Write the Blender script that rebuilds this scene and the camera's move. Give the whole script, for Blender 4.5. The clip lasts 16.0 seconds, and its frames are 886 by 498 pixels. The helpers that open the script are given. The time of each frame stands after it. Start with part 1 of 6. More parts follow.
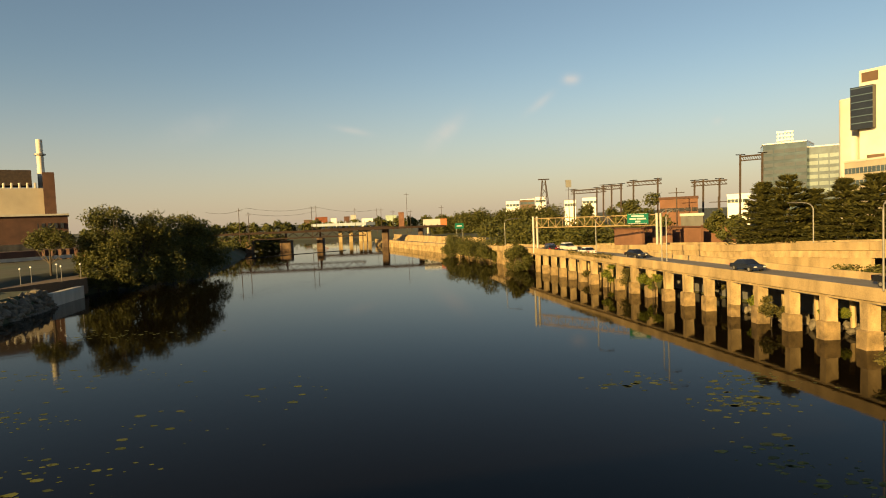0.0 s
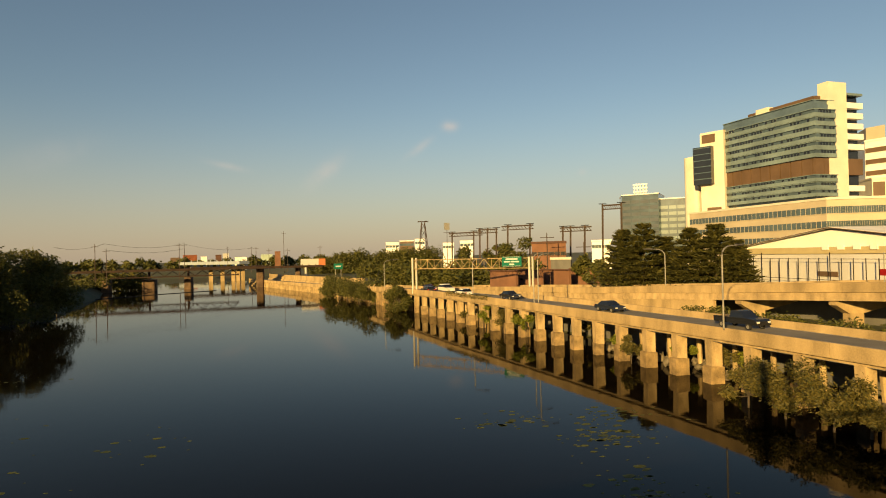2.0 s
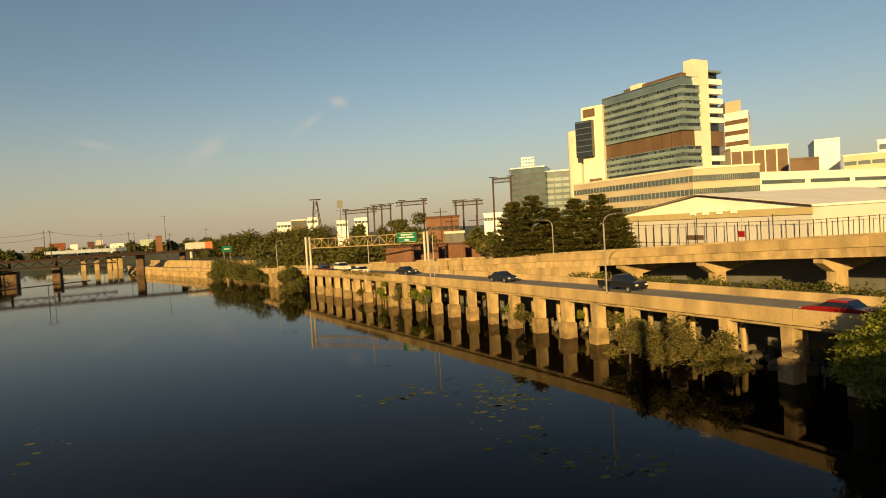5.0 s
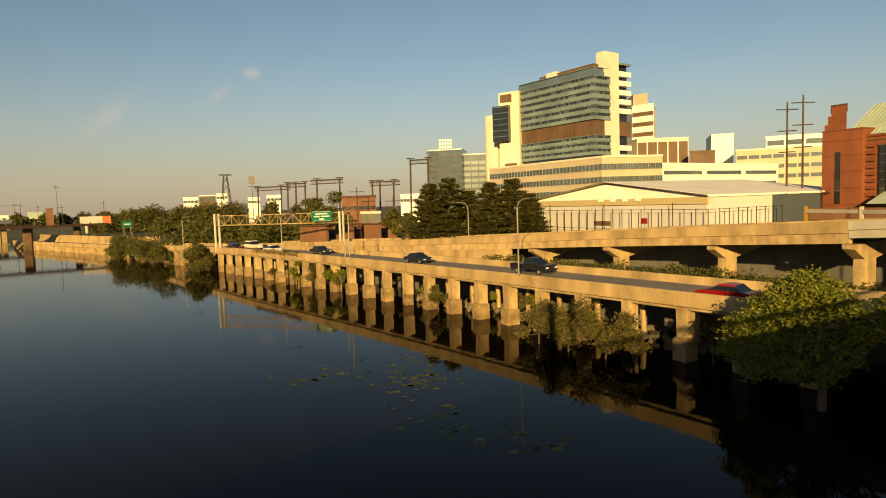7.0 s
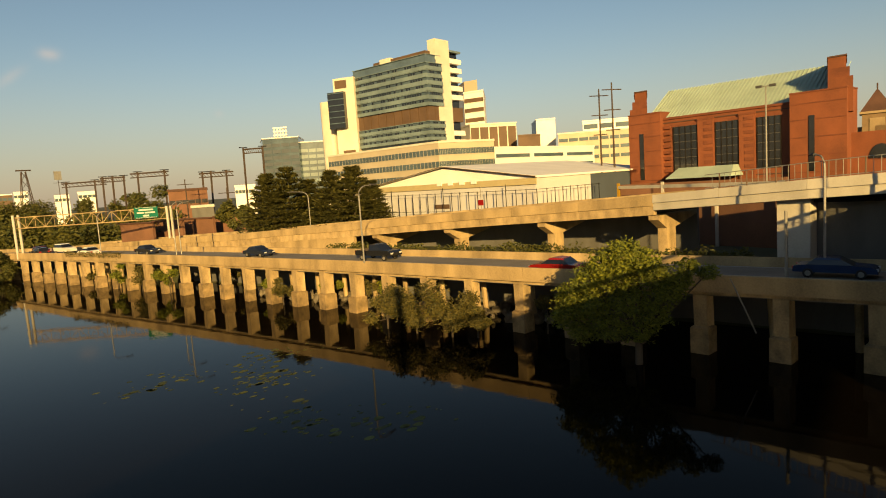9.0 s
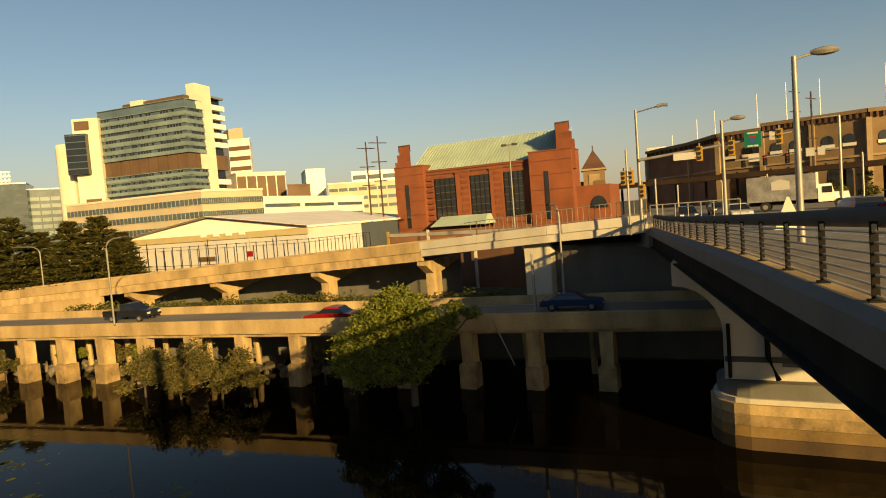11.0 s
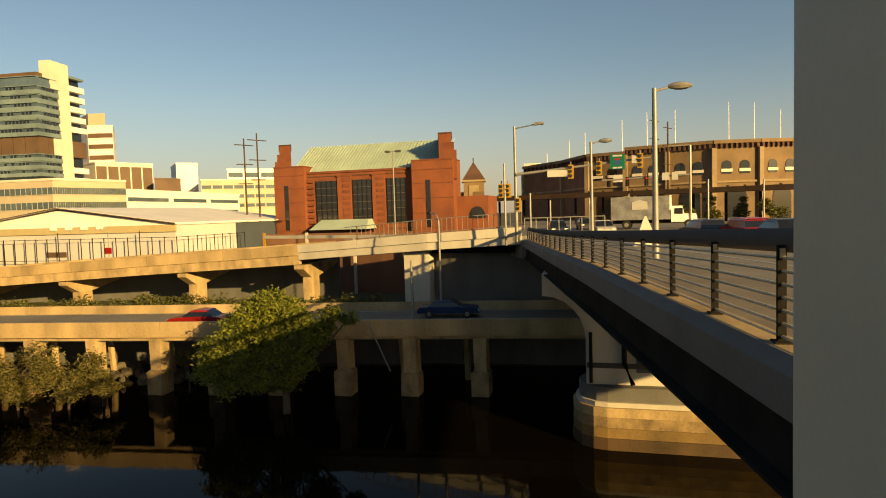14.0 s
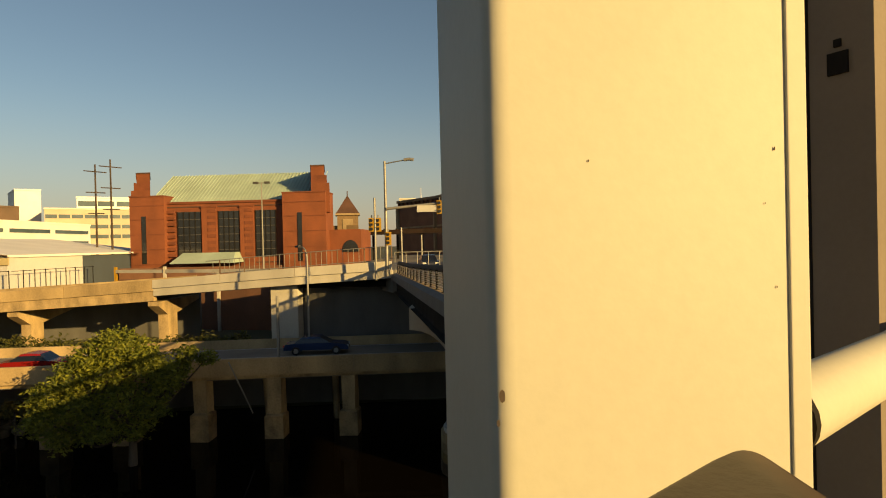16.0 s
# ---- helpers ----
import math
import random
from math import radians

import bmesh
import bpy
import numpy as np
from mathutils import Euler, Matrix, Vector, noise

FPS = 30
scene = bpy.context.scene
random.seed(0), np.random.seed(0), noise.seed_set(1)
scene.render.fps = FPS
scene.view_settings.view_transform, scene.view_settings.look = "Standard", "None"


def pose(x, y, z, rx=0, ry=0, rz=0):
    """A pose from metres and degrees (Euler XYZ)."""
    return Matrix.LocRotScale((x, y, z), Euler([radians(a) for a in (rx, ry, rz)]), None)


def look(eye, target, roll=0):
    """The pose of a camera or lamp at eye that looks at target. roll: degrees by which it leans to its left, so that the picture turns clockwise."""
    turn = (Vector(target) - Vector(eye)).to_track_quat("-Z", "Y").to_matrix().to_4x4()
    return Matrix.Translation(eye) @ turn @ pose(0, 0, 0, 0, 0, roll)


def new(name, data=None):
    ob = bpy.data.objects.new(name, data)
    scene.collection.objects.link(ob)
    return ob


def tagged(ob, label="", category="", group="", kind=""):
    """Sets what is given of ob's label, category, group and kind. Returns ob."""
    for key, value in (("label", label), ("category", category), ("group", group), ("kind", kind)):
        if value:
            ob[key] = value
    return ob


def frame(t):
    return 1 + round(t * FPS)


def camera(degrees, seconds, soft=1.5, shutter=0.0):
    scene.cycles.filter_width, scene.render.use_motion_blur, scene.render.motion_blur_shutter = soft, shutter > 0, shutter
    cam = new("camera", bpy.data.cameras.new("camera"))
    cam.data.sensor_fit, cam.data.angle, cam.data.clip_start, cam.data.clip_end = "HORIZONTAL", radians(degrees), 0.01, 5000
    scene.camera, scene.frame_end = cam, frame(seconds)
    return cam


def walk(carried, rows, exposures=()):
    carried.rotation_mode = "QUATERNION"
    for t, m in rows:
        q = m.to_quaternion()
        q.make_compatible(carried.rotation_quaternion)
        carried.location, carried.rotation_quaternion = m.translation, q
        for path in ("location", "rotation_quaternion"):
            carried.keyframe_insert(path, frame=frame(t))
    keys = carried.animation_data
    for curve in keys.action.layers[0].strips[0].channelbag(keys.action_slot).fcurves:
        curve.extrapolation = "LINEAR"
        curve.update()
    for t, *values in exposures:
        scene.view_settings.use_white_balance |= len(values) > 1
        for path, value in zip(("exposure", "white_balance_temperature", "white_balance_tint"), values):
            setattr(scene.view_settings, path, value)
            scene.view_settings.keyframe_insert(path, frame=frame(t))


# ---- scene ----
# Camera: held over the rail of a bridge overlook, turning from down the river to along the bridge.
EYE = 12.5
cam = camera(71.5, 16.0, soft=1.05)
ROWS = [  # seconds, x, y, yaw, pitch, roll
    (0.0, 0, 0, 0.0, -3.0, 2.34), (0.5, 0, 0, -3.82, -1.44, 2.54), (1.0, 0, 0, -6.97, -0.24, 1.76), (1.5, 0, 0, -10.3, 1.16, 1.36),
    (2.0, 0, 0, -11.3, 0.44, 1.39), (2.5, 0, 0, -13.31, 0.41, 1.73), (3.0, 0, 0, -14.03, -0.03, 2.27), (3.5, 0, 0, -15.02, 0.38, 2.43),
    (4.0, 0, 0, -16.8, -1.73, 2.71), (4.2, 0, 0, -17.97, -1.27, 3.03), (6.3, 0, 0, -24.95, -4.31, 2.09), (6.5, 0, 0, -26.05, -4.42, 1.75),
    (7.0, 0, 0, -28.67, -4.31, 1.9), (7.5, 0, 0, -32.51, -4.39, 1.52), (8.0, 0, 0, -36.77, -4.6, 2.63), (8.2, 0, 0, -38.77, -5.53, 3.18),
    (10.3, 0, 0, -53.35, -3.23, 3.19), (10.5, 0, 0, -57.0, -3.13, 3.22), (11.0, 0, 0, -64.25, -3.26, 4.47), (11.5, 0, 0, -69.05, -2.87, 5.17),
    (12.0, 0, 0, -73.36, -2.4, 5.15), (12.5, 0, 0, -74.09, -2.29, 3.69), (13.0, 0, 0, -73.8, -2.9, 3.4), (13.5, 0, 0, -74.89, -3.0, 2.72),
    (14.0, 0, -0.01, -75.41, -3.31, 1.76), (14.5, 0.03, -0.092, -78.72, -3.9, 1.75), (15.0, 0.043, -0.228, -83.31, -3.57, 2.79),
    (15.5, 0.072, -0.354, -85.2, -1.7, 2.21), (16.0, 0.2, -0.486, -86.96, -0.48, 1.37),
]


def view(x, y, yaw, pitch, roll):
    a, b = radians(yaw), radians(pitch)
    eye = Vector((x, y, EYE))
    return look(eye, eye + Vector((-math.sin(a) * math.cos(b), math.cos(a) * math.cos(b), math.sin(b))), -roll)


walk(cam, [(t, view(*r)) for t, *r in ROWS], exposures=[(t, e + 0.23, 7000, 8) for t, e in ((0.0, 1.0), (1.0, 0.9), (2.0, 0.74), (3.5, 0.72), (7.0, 0.68), (11.0, 0.78), (14.0, 0.86), (14.5, 0.88), (15.0, 0.95), (15.5, 1.1), (16.0, 0.62))])

# Light: a low morning sun from behind the bridge and a clear sky.
SUN_FROM, SUN_UP = 217.0, 13.0  # degrees clockwise from +y, and above the horizon
world = bpy.data.worlds.new("world")
scene.world = world
world.use_nodes = True
wn = world.node_tree.nodes
sky = wn.new("ShaderNodeTexSky")
sky.sky_type, sky.sun_disc = "NISHITA", False
sky.sun_elevation, sky.sun_rotation = radians(SUN_UP), radians(SUN_FROM)
sky.altitude, sky.air_density, sky.dust_density, sky.ozone_density = 20, 1.0, 0.6, 1.3
wl = world.node_tree.links
# summer haze: the air pales and warms towards the horizon
wc, wx, wr, wm = (wn.new("ShaderNode" + k) for k in ("TexCoord", "SeparateXYZ", "MapRange", "MixRGB"))
wl.new(wc.outputs["Generated"], wx.inputs[0])
wl.new(wx.outputs["Z"], wr.inputs["Value"])
wr.interpolation_type = "SMOOTHERSTEP"
for i, v in ((1, -0.12), (2, 0.27), (3, 0.9), (4, 0.0)):
    wr.inputs[i].default_value = v
wl.new(wr.outputs[0], wm.inputs[0])
wl.new(sky.outputs[0], wm.inputs[1])
wm.inputs[2].default_value = (4.75, 3.75, 2.95, 1)


def sky_node(op, a, b2):
    nd = wn.new("ShaderNodeMath" if op.isupper() else "ShaderNodeVectorMath")
    nd.operation = op.upper()
    for i, v in enumerate((a, b2)):
        if hasattr(v, "is_linked"):
            wl.new(v, nd.inputs[i])
        elif v is not None:
            nd.inputs[i].default_value = v
    return nd.outputs["Value"]


# a few thin wisps of cloud over the river: azimuth, height, half sizes, tilt (degrees), strength
wisp = None
wnoise = wn.new("ShaderNodeTexNoise")
wnoise.inputs["Scale"].default_value, wnoise.inputs["Detail"].default_value = 38.0, 5
wl.new(wc.outputs["Generated"], wnoise.inputs["Vector"])
for az_, el_, w_, h_, tilt_, k_ in ((12.2, 11.7, 0.8, 0.55, 0, 1.0), (9.3, 9.8, 1.6, 0.45, 35, 0.6), (0.6, 7.7, 2.4, 0.9, 40, 0.55), (-7.8, 8.1, 1.8, 0.35, -12, 0.5), (24.2, 7.1, 0.5, 0.4, 0, 0.4), (-21.0, 8.5, 3.5, 1.2, 20, 0.2)):
    az_, el_, tilt_ = radians(az_), radians(el_), radians(tilt_)
    right = Vector((math.cos(az_), -math.sin(az_), 0))
    up = Vector((-math.sin(az_) * math.sin(el_), -math.cos(az_) * math.sin(el_), math.cos(el_)))
    a_ = (right * math.cos(tilt_) + up * math.sin(tilt_)) / math.radians(w_)
    b_ = (up * math.cos(tilt_) - right * math.sin(tilt_)) / math.radians(h_)
    q1 = sky_node("dot_product", wc.outputs["Generated"], tuple(a_))
    q2 = sky_node("dot_product", wc.outputs["Generated"], tuple(b_))
    d2 = sky_node("ADD", sky_node("MULTIPLY", q1, q1), sky_node("MULTIPLY", q2, q2))
    soft = sky_node("MULTIPLY", sky_node("POWER", 2.718, sky_node("MULTIPLY", d2, -1.6)), k_)
    wisp = soft if wisp is None else sky_node("ADD", wisp, soft)
wisp = sky_node("MULTIPLY", sky_node("MULTIPLY", wisp, wnoise.outputs[0]), 0.9)
wcl = wn.new("ShaderNodeMixRGB")
wl.new(wisp, wcl.inputs[0])
wl.new(wm.outputs[0], wcl.inputs[1])
wcl.inputs[2].default_value = (7.0, 6.0, 5.4, 1)
wl.new(wcl.outputs[0], wn["Background"].inputs[0])
wn["Background"].inputs[1].default_value = 0.050
sun = new("sun", bpy.data.lights.new("sun", "SUN"))
sun.data.energy, sun.data.angle, sun.data.color = 5.0, radians(0.6), (1.0, 0.67, 0.25)
sa, se = radians(SUN_FROM), radians(SUN_UP)
sun.matrix_world = look((math.sin(sa) * math.cos(se) * 200, math.cos(sa) * math.cos(se) * 200, math.sin(se) * 200), (0, 0, 0))


# Materials
def mat(name, col, rough=0.8, var=0.25, scale=0.6, fine=14.0, bump=0.15, metal=0.0, stain=None, streak=0.0, piece=0.0, spec=0.5):
    """Plain surface with variation at two scales, a fine relief, and piece-to-piece variation."""
    m = bpy.data.materials.new(name)
    m.use_nodes = True
    n, l = m.node_tree.nodes, m.node_tree.links
    b = n["Principled BSDF"]
    b.inputs["Roughness"].default_value, b.inputs["Metallic"].default_value = rough, metal
    b.inputs["Specular IOR Level"].default_value = spec
    co = n.new("ShaderNodeTexCoord")
    mp = n.new("ShaderNodeMapping")
    mp.inputs["Scale"].default_value = (1, 1, 1 - 0.85 * streak)
    l.new(co.outputs["Object"], mp.inputs[0])
    big, small = n.new("ShaderNodeTexNoise"), n.new("ShaderNodeTexNoise")
    big.inputs["Scale"].default_value, small.inputs["Scale"].default_value = scale, fine
    big.inputs["Detail"].default_value, small.inputs["Detail"].default_value = 5, 4
    l.new(mp.outputs[0], big.inputs["Vector"])
    l.new(co.outputs["Object"], small.inputs["Vector"])
    mix = n.new("ShaderNodeMath")
    mix.operation = "MULTIPLY_ADD"
    mix.inputs[1].default_value = 0.35
    l.new(small.outputs[0], mix.inputs[0])
    l.new(big.outputs[0], mix.inputs[2])
    ramp = n.new("ShaderNodeValToRGB")
    col = [c * 0.52 for c in col]
    dark = [c * (1 - var) for c in col] if stain is None else stain
    light = [min(1, c * (1 + var * 0.45)) for c in col]
    ramp.color_ramp.elements[0].position, ramp.color_ramp.elements[1].position = 0.45, 0.92
    ramp.color_ramp.elements[0].color, ramp.color_ramp.elements[1].color = (*dark, 1), (*light, 1)
    l.new(mix.outputs[0], ramp.inputs[0])
    out = ramp.outputs[0]
    if piece:
        oi, hsv, ma = n.new("ShaderNodeObjectInfo"), n.new("ShaderNodeHueSaturation"), n.new("ShaderNodeMath")
        ma.operation = "MULTIPLY_ADD"
        ma.inputs[1].default_value, ma.inputs[2].default_value = piece, 1 - piece / 2
        l.new(oi.outputs["Random"], ma.inputs[0])
        l.new(ma.outputs[0], hsv.inputs["Value"])
        l.new(out, hsv.inputs["Color"])
        out = hsv.outputs[0]
    l.new(out, b.inputs["Base Color"])
    if bump:
        bp = n.new("ShaderNodeBump")
        bp.inputs["Strength"].default_value, bp.inputs["Distance"].default_value = bump, 0.03
        l.new(small.outputs[0], bp.inputs["Height"])
        l.new(bp.outputs[0], b.inputs["Normal"])
    return m


def leaf_mat(name, a, b2):
    m = bpy.data.materials.new(name)
    m.use_nodes = True
    n, l = m.node_tree.nodes, m.node_tree.links
    b = n["Principled BSDF"]
    g, r = n.new("ShaderNodeNewGeometry"), n.new("ShaderNodeValToRGB")
    r.color_ramp.elements[0].color, r.color_ramp.elements[1].color = (*a, 1), (*b2, 1)
    l.new(g.outputs["Random Per Island"], r.inputs[0])
    l.new(r.outputs[0], b.inputs["Base Color"])
    b.inputs["Roughness"].default_value = 0.65
    tr, ms = n.new("ShaderNodeBsdfTranslucent"), n.new("ShaderNodeMixShader")
    l.new(r.outputs[0], tr.inputs[0])
    ms.inputs[0].default_value = 0.35
    l.new(b.outputs[0], ms.inputs[1]), l.new(tr.outputs[0], ms.inputs[2])
    l.new(ms.outputs[0], n["Material Output"].inputs[0])
    return m


def glass_mat(name, col, rough=0.08, var=0.5, spec=0.9):
    return mat(name, col, rough, var, 0.12, 0.9, 0.02, spec=spec)


CONC = mat("weathered_concrete", (0.68, 0.49, 0.245), 0.85, 0.48, 0.5, 9, 0.25, streak=0.8)
CONC_P = mat("pier_concrete", (0.68, 0.49, 0.25), 0.85, 0.52, 0.9, 8, 0.3, streak=0.6, piece=0.25)
CONC_WET = mat("tide_stained_concrete", (0.48, 0.33, 0.155), 0.75, 0.6, 1.2, 9, 0.35, piece=0.25)
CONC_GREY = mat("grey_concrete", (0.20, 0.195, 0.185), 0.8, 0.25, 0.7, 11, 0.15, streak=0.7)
CONC_LIGHT = mat("pale_concrete", (0.86, 0.80, 0.68), 0.8, 0.22, 0.5, 9, 0.12, streak=0.8)
ROADM = mat("worn_asphalt", (0.33, 0.30, 0.255), 0.9, 0.3, 0.35, 20, 0.2)
PAINT_W = mat("white_paint", (0.75, 0.74, 0.70), 0.6, 0.2, 1.5, 20, 0.03)
STEEL_BEIGE = mat("painted_steel", (0.86, 0.82, 0.67), 0.58, 0.10, 1.6, 45, 0.02, spec=0.25)
# Darker steel for the rear column: the shade is in the colour.
STEEL_SHADED = mat("shade_darkened_steel", (0.34, 0.28, 0.22), 0.6, 0.12, 2.5, 50, 0.03, spec=0.2)
STEEL_DARK = mat("dark_steel", (0.035, 0.032, 0.030), 0.95, 0.4, 1.0, 20, 0.1, spec=0.06)
STEEL_GREY = mat("grey_steel", (0.13, 0.125, 0.125), 0.85, 0.15, 1.2, 40, 0.03, spec=0.15)
# Pale gold colour stands in for sun glinting on railing bars and brackets.
STEEL_GLINT = mat("gold_glint_rail", (0.85, 0.68, 0.42), 0.4, 0.3, 3.0, 30, 0.05)
STEEL_BROWN = mat("brown_rail_cap", (0.17, 0.105, 0.05), 0.5, 0.4, 7.0, 70, 0.08)
GALV = mat("galvanised_steel", (0.48, 0.46, 0.42), 0.5, 0.2, 2.0, 30, 0.05, metal=0.4)
RUST = mat("rusted_steel", (0.10, 0.065, 0.045), 0.8, 0.5, 1.0, 12, 0.2)
BRICK = mat("red_brick", (0.36, 0.105, 0.040), 0.85, 0.30, 0.35, 6, 0.3, streak=0.3)
BRICK_B = mat("red_brick_band", (0.30, 0.085, 0.035), 0.85, 0.35, 0.5, 6, 0.3)
BRICK_T = mat("tan_brick", (0.34, 0.22, 0.115), 0.85, 0.35, 0.25, 4, 0.3)
BRICK_D = mat("dark_brick", (0.16, 0.075, 0.05), 0.9, 0.35, 0.3, 5, 0.3)
BRICK_LOW = mat("orange_brick", (0.32, 0.15, 0.085), 0.9, 0.3, 0.3, 5, 0.3)
COPPER = mat("verdigris_roof", (0.64, 0.80, 0.66), 0.6, 0.2, 0.3, 5, 0.05, streak=0.5)
WHITE = mat("white_panel", (1.50, 1.44, 1.32), 0.6, 0.12, 0.2, 4, 0.03)
WHITE_W = mat("pale_stone_panel", (1.15, 1.05, 0.87), 0.7, 0.15, 0.2, 4, 0.05)
BEIGE = mat("beige_panel", (0.82, 0.70, 0.51), 0.75, 0.15, 0.15, 3, 0.05)
BROWN_P = mat("brown_panel", (0.20, 0.12, 0.07), 0.7, 0.25, 0.2, 3, 0.05)
GLASS_H = glass_mat("blue_grey_glazing", (0.13, 0.19, 0.22), 0.10)
GLASS_L = glass_mat("pale_spandrel_glazing", (0.30, 0.40, 0.40), 0.12, 0.35)
GLASS_T = glass_mat("clear_top_glazing", (0.17, 0.25, 0.32), 0.08, 0.3)
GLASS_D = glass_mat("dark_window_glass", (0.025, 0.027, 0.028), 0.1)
SHEET = mat("pale_fabric_wall", (0.98, 0.96, 0.95), 0.8, 0.15, 0.12, 3, 0.05, streak=0.7)
BLUE_S = mat("blue_grey_surface", (0.10, 0.13, 0.17), 0.7, 0.2, 0.3, 5, 0.05, streak=0.6)
SOIL = mat("bank_soil", (0.08, 0.065, 0.035), 0.95, 0.5, 0.08, 1.2, 0.4, stain=(0.035, 0.05, 0.018))
ROCK = mat("rubble_stone", (0.30, 0.25, 0.18), 0.9, 0.5, 0.8, 6, 0.4, piece=0.5)
BARK = mat("bark", (0.13, 0.10, 0.07), 0.95, 0.5, 1.5, 14, 0.5, streak=0.8)
LEAF_N = leaf_mat("sunlit_leaf", (0.058, 0.080, 0.008), (0.225, 0.235, 0.022))
LEAF_B = leaf_mat("dusty_leaf", (0.042, 0.045, 0.009), (0.150, 0.120, 0.026))
LEAF_D = leaf_mat("dark_leaf", (0.045, 0.055, 0.010), (0.120, 0.112, 0.020))
LEAF_C = leaf_mat("conifer_needles", (0.040, 0.045, 0.012), (0.150, 0.135, 0.030))
STONE_P = mat("tan_stone", (0.50, 0.36, 0.20), 0.85, 0.3, 0.4, 6, 0.2)
STAIN_M = mat("brown_tide_stain", (0.30, 0.19, 0.065), 0.65, 0.5, 0.7, 8, 0.3, streak=0.5)
STAIN_D = mat("dark_tide_stain", (0.12, 0.07, 0.028), 0.6, 0.5, 0.7, 8, 0.3, streak=0.5)
SLAB_G = mat("dull_sidewalk_slab", (0.30, 0.25, 0.19), 0.9, 0.35, 0.8, 9, 0.2)
PATH_B = mat("worn_brown_path", (0.24, 0.16, 0.10), 0.95, 0.45, 0.1, 2.0, 0.3)
RUST_D = mat("old_rusty_girder", (0.07, 0.045, 0.034), 0.9, 0.4, 0.5, 8, 0.2, spec=0.15)
STONE_B = mat("brown_pier_stone", (0.20, 0.125, 0.075), 0.9, 0.5, 0.6, 5, 0.3)
BLUE_W = mat("bluish_lit_steel", (0.50, 0.58, 0.68), 0.7, 0.2, 0.2, 3, 0.05)
ALGAE = leaf_mat("algae", (0.07, 0.085, 0.010), (0.20, 0.20, 0.025))
SIGN_G = mat("green_sign", (0.0, 0.20, 0.13), 0.7, 0.1, 2, 20, 0, spec=0.2)
SIGN_W = mat("white_sign", (0.78, 0.76, 0.70), 0.5, 0.08, 2, 20, 0)
SIGN_O = mat("orange_panel", (0.75, 0.22, 0.06), 0.5, 0.1, 1, 10, 0)
RED = mat("red_paint", (0.45, 0.015, 0.012), 0.3, 0.08, 2, 20, 0)
YELLOW = mat("yellow_paint", (0.65, 0.36, 0.02), 0.5, 0.15, 2, 20, 0)
RUBBER = mat("rubber", (0.02, 0.02, 0.02), 0.9, 0.2, 3, 30, 0)

WATER = bpy.data.materials.new("still_river_water")
WATER.use_nodes = True
n, l = WATER.node_tree.nodes, WATER.node_tree.links
b = n["Principled BSDF"]
b.inputs["Base Color"].default_value = (0.0035, 0.0025, 0.0015, 1)
b.inputs["Roughness"].default_value, b.inputs["IOR"].default_value = 0.04, 1.13
co, n1, n2, ad, bp = (n.new("ShaderNode" + k) for k in ("TexCoord", "TexNoise", "TexNoise", "Math", "Bump"))
n1.inputs["Scale"].default_value, n2.inputs["Scale"].default_value = 0.9, 0.05
n1.inputs["Detail"].default_value = 3
ad.operation = "MULTIPLY"
l.new(co.outputs["Object"], n1.inputs["Vector"]), l.new(co.outputs["Object"], n2.inputs["Vector"])
l.new(n1.outputs[0], ad.inputs[0]), l.new(n2.outputs[0], ad.inputs[1]), l.new(ad.outputs[0], bp.inputs["Height"])
bp.inputs["Strength"].default_value, bp.inputs["Distance"].default_value = 0.16, 0.05
l.new(bp.outputs[0], b.inputs["Normal"])


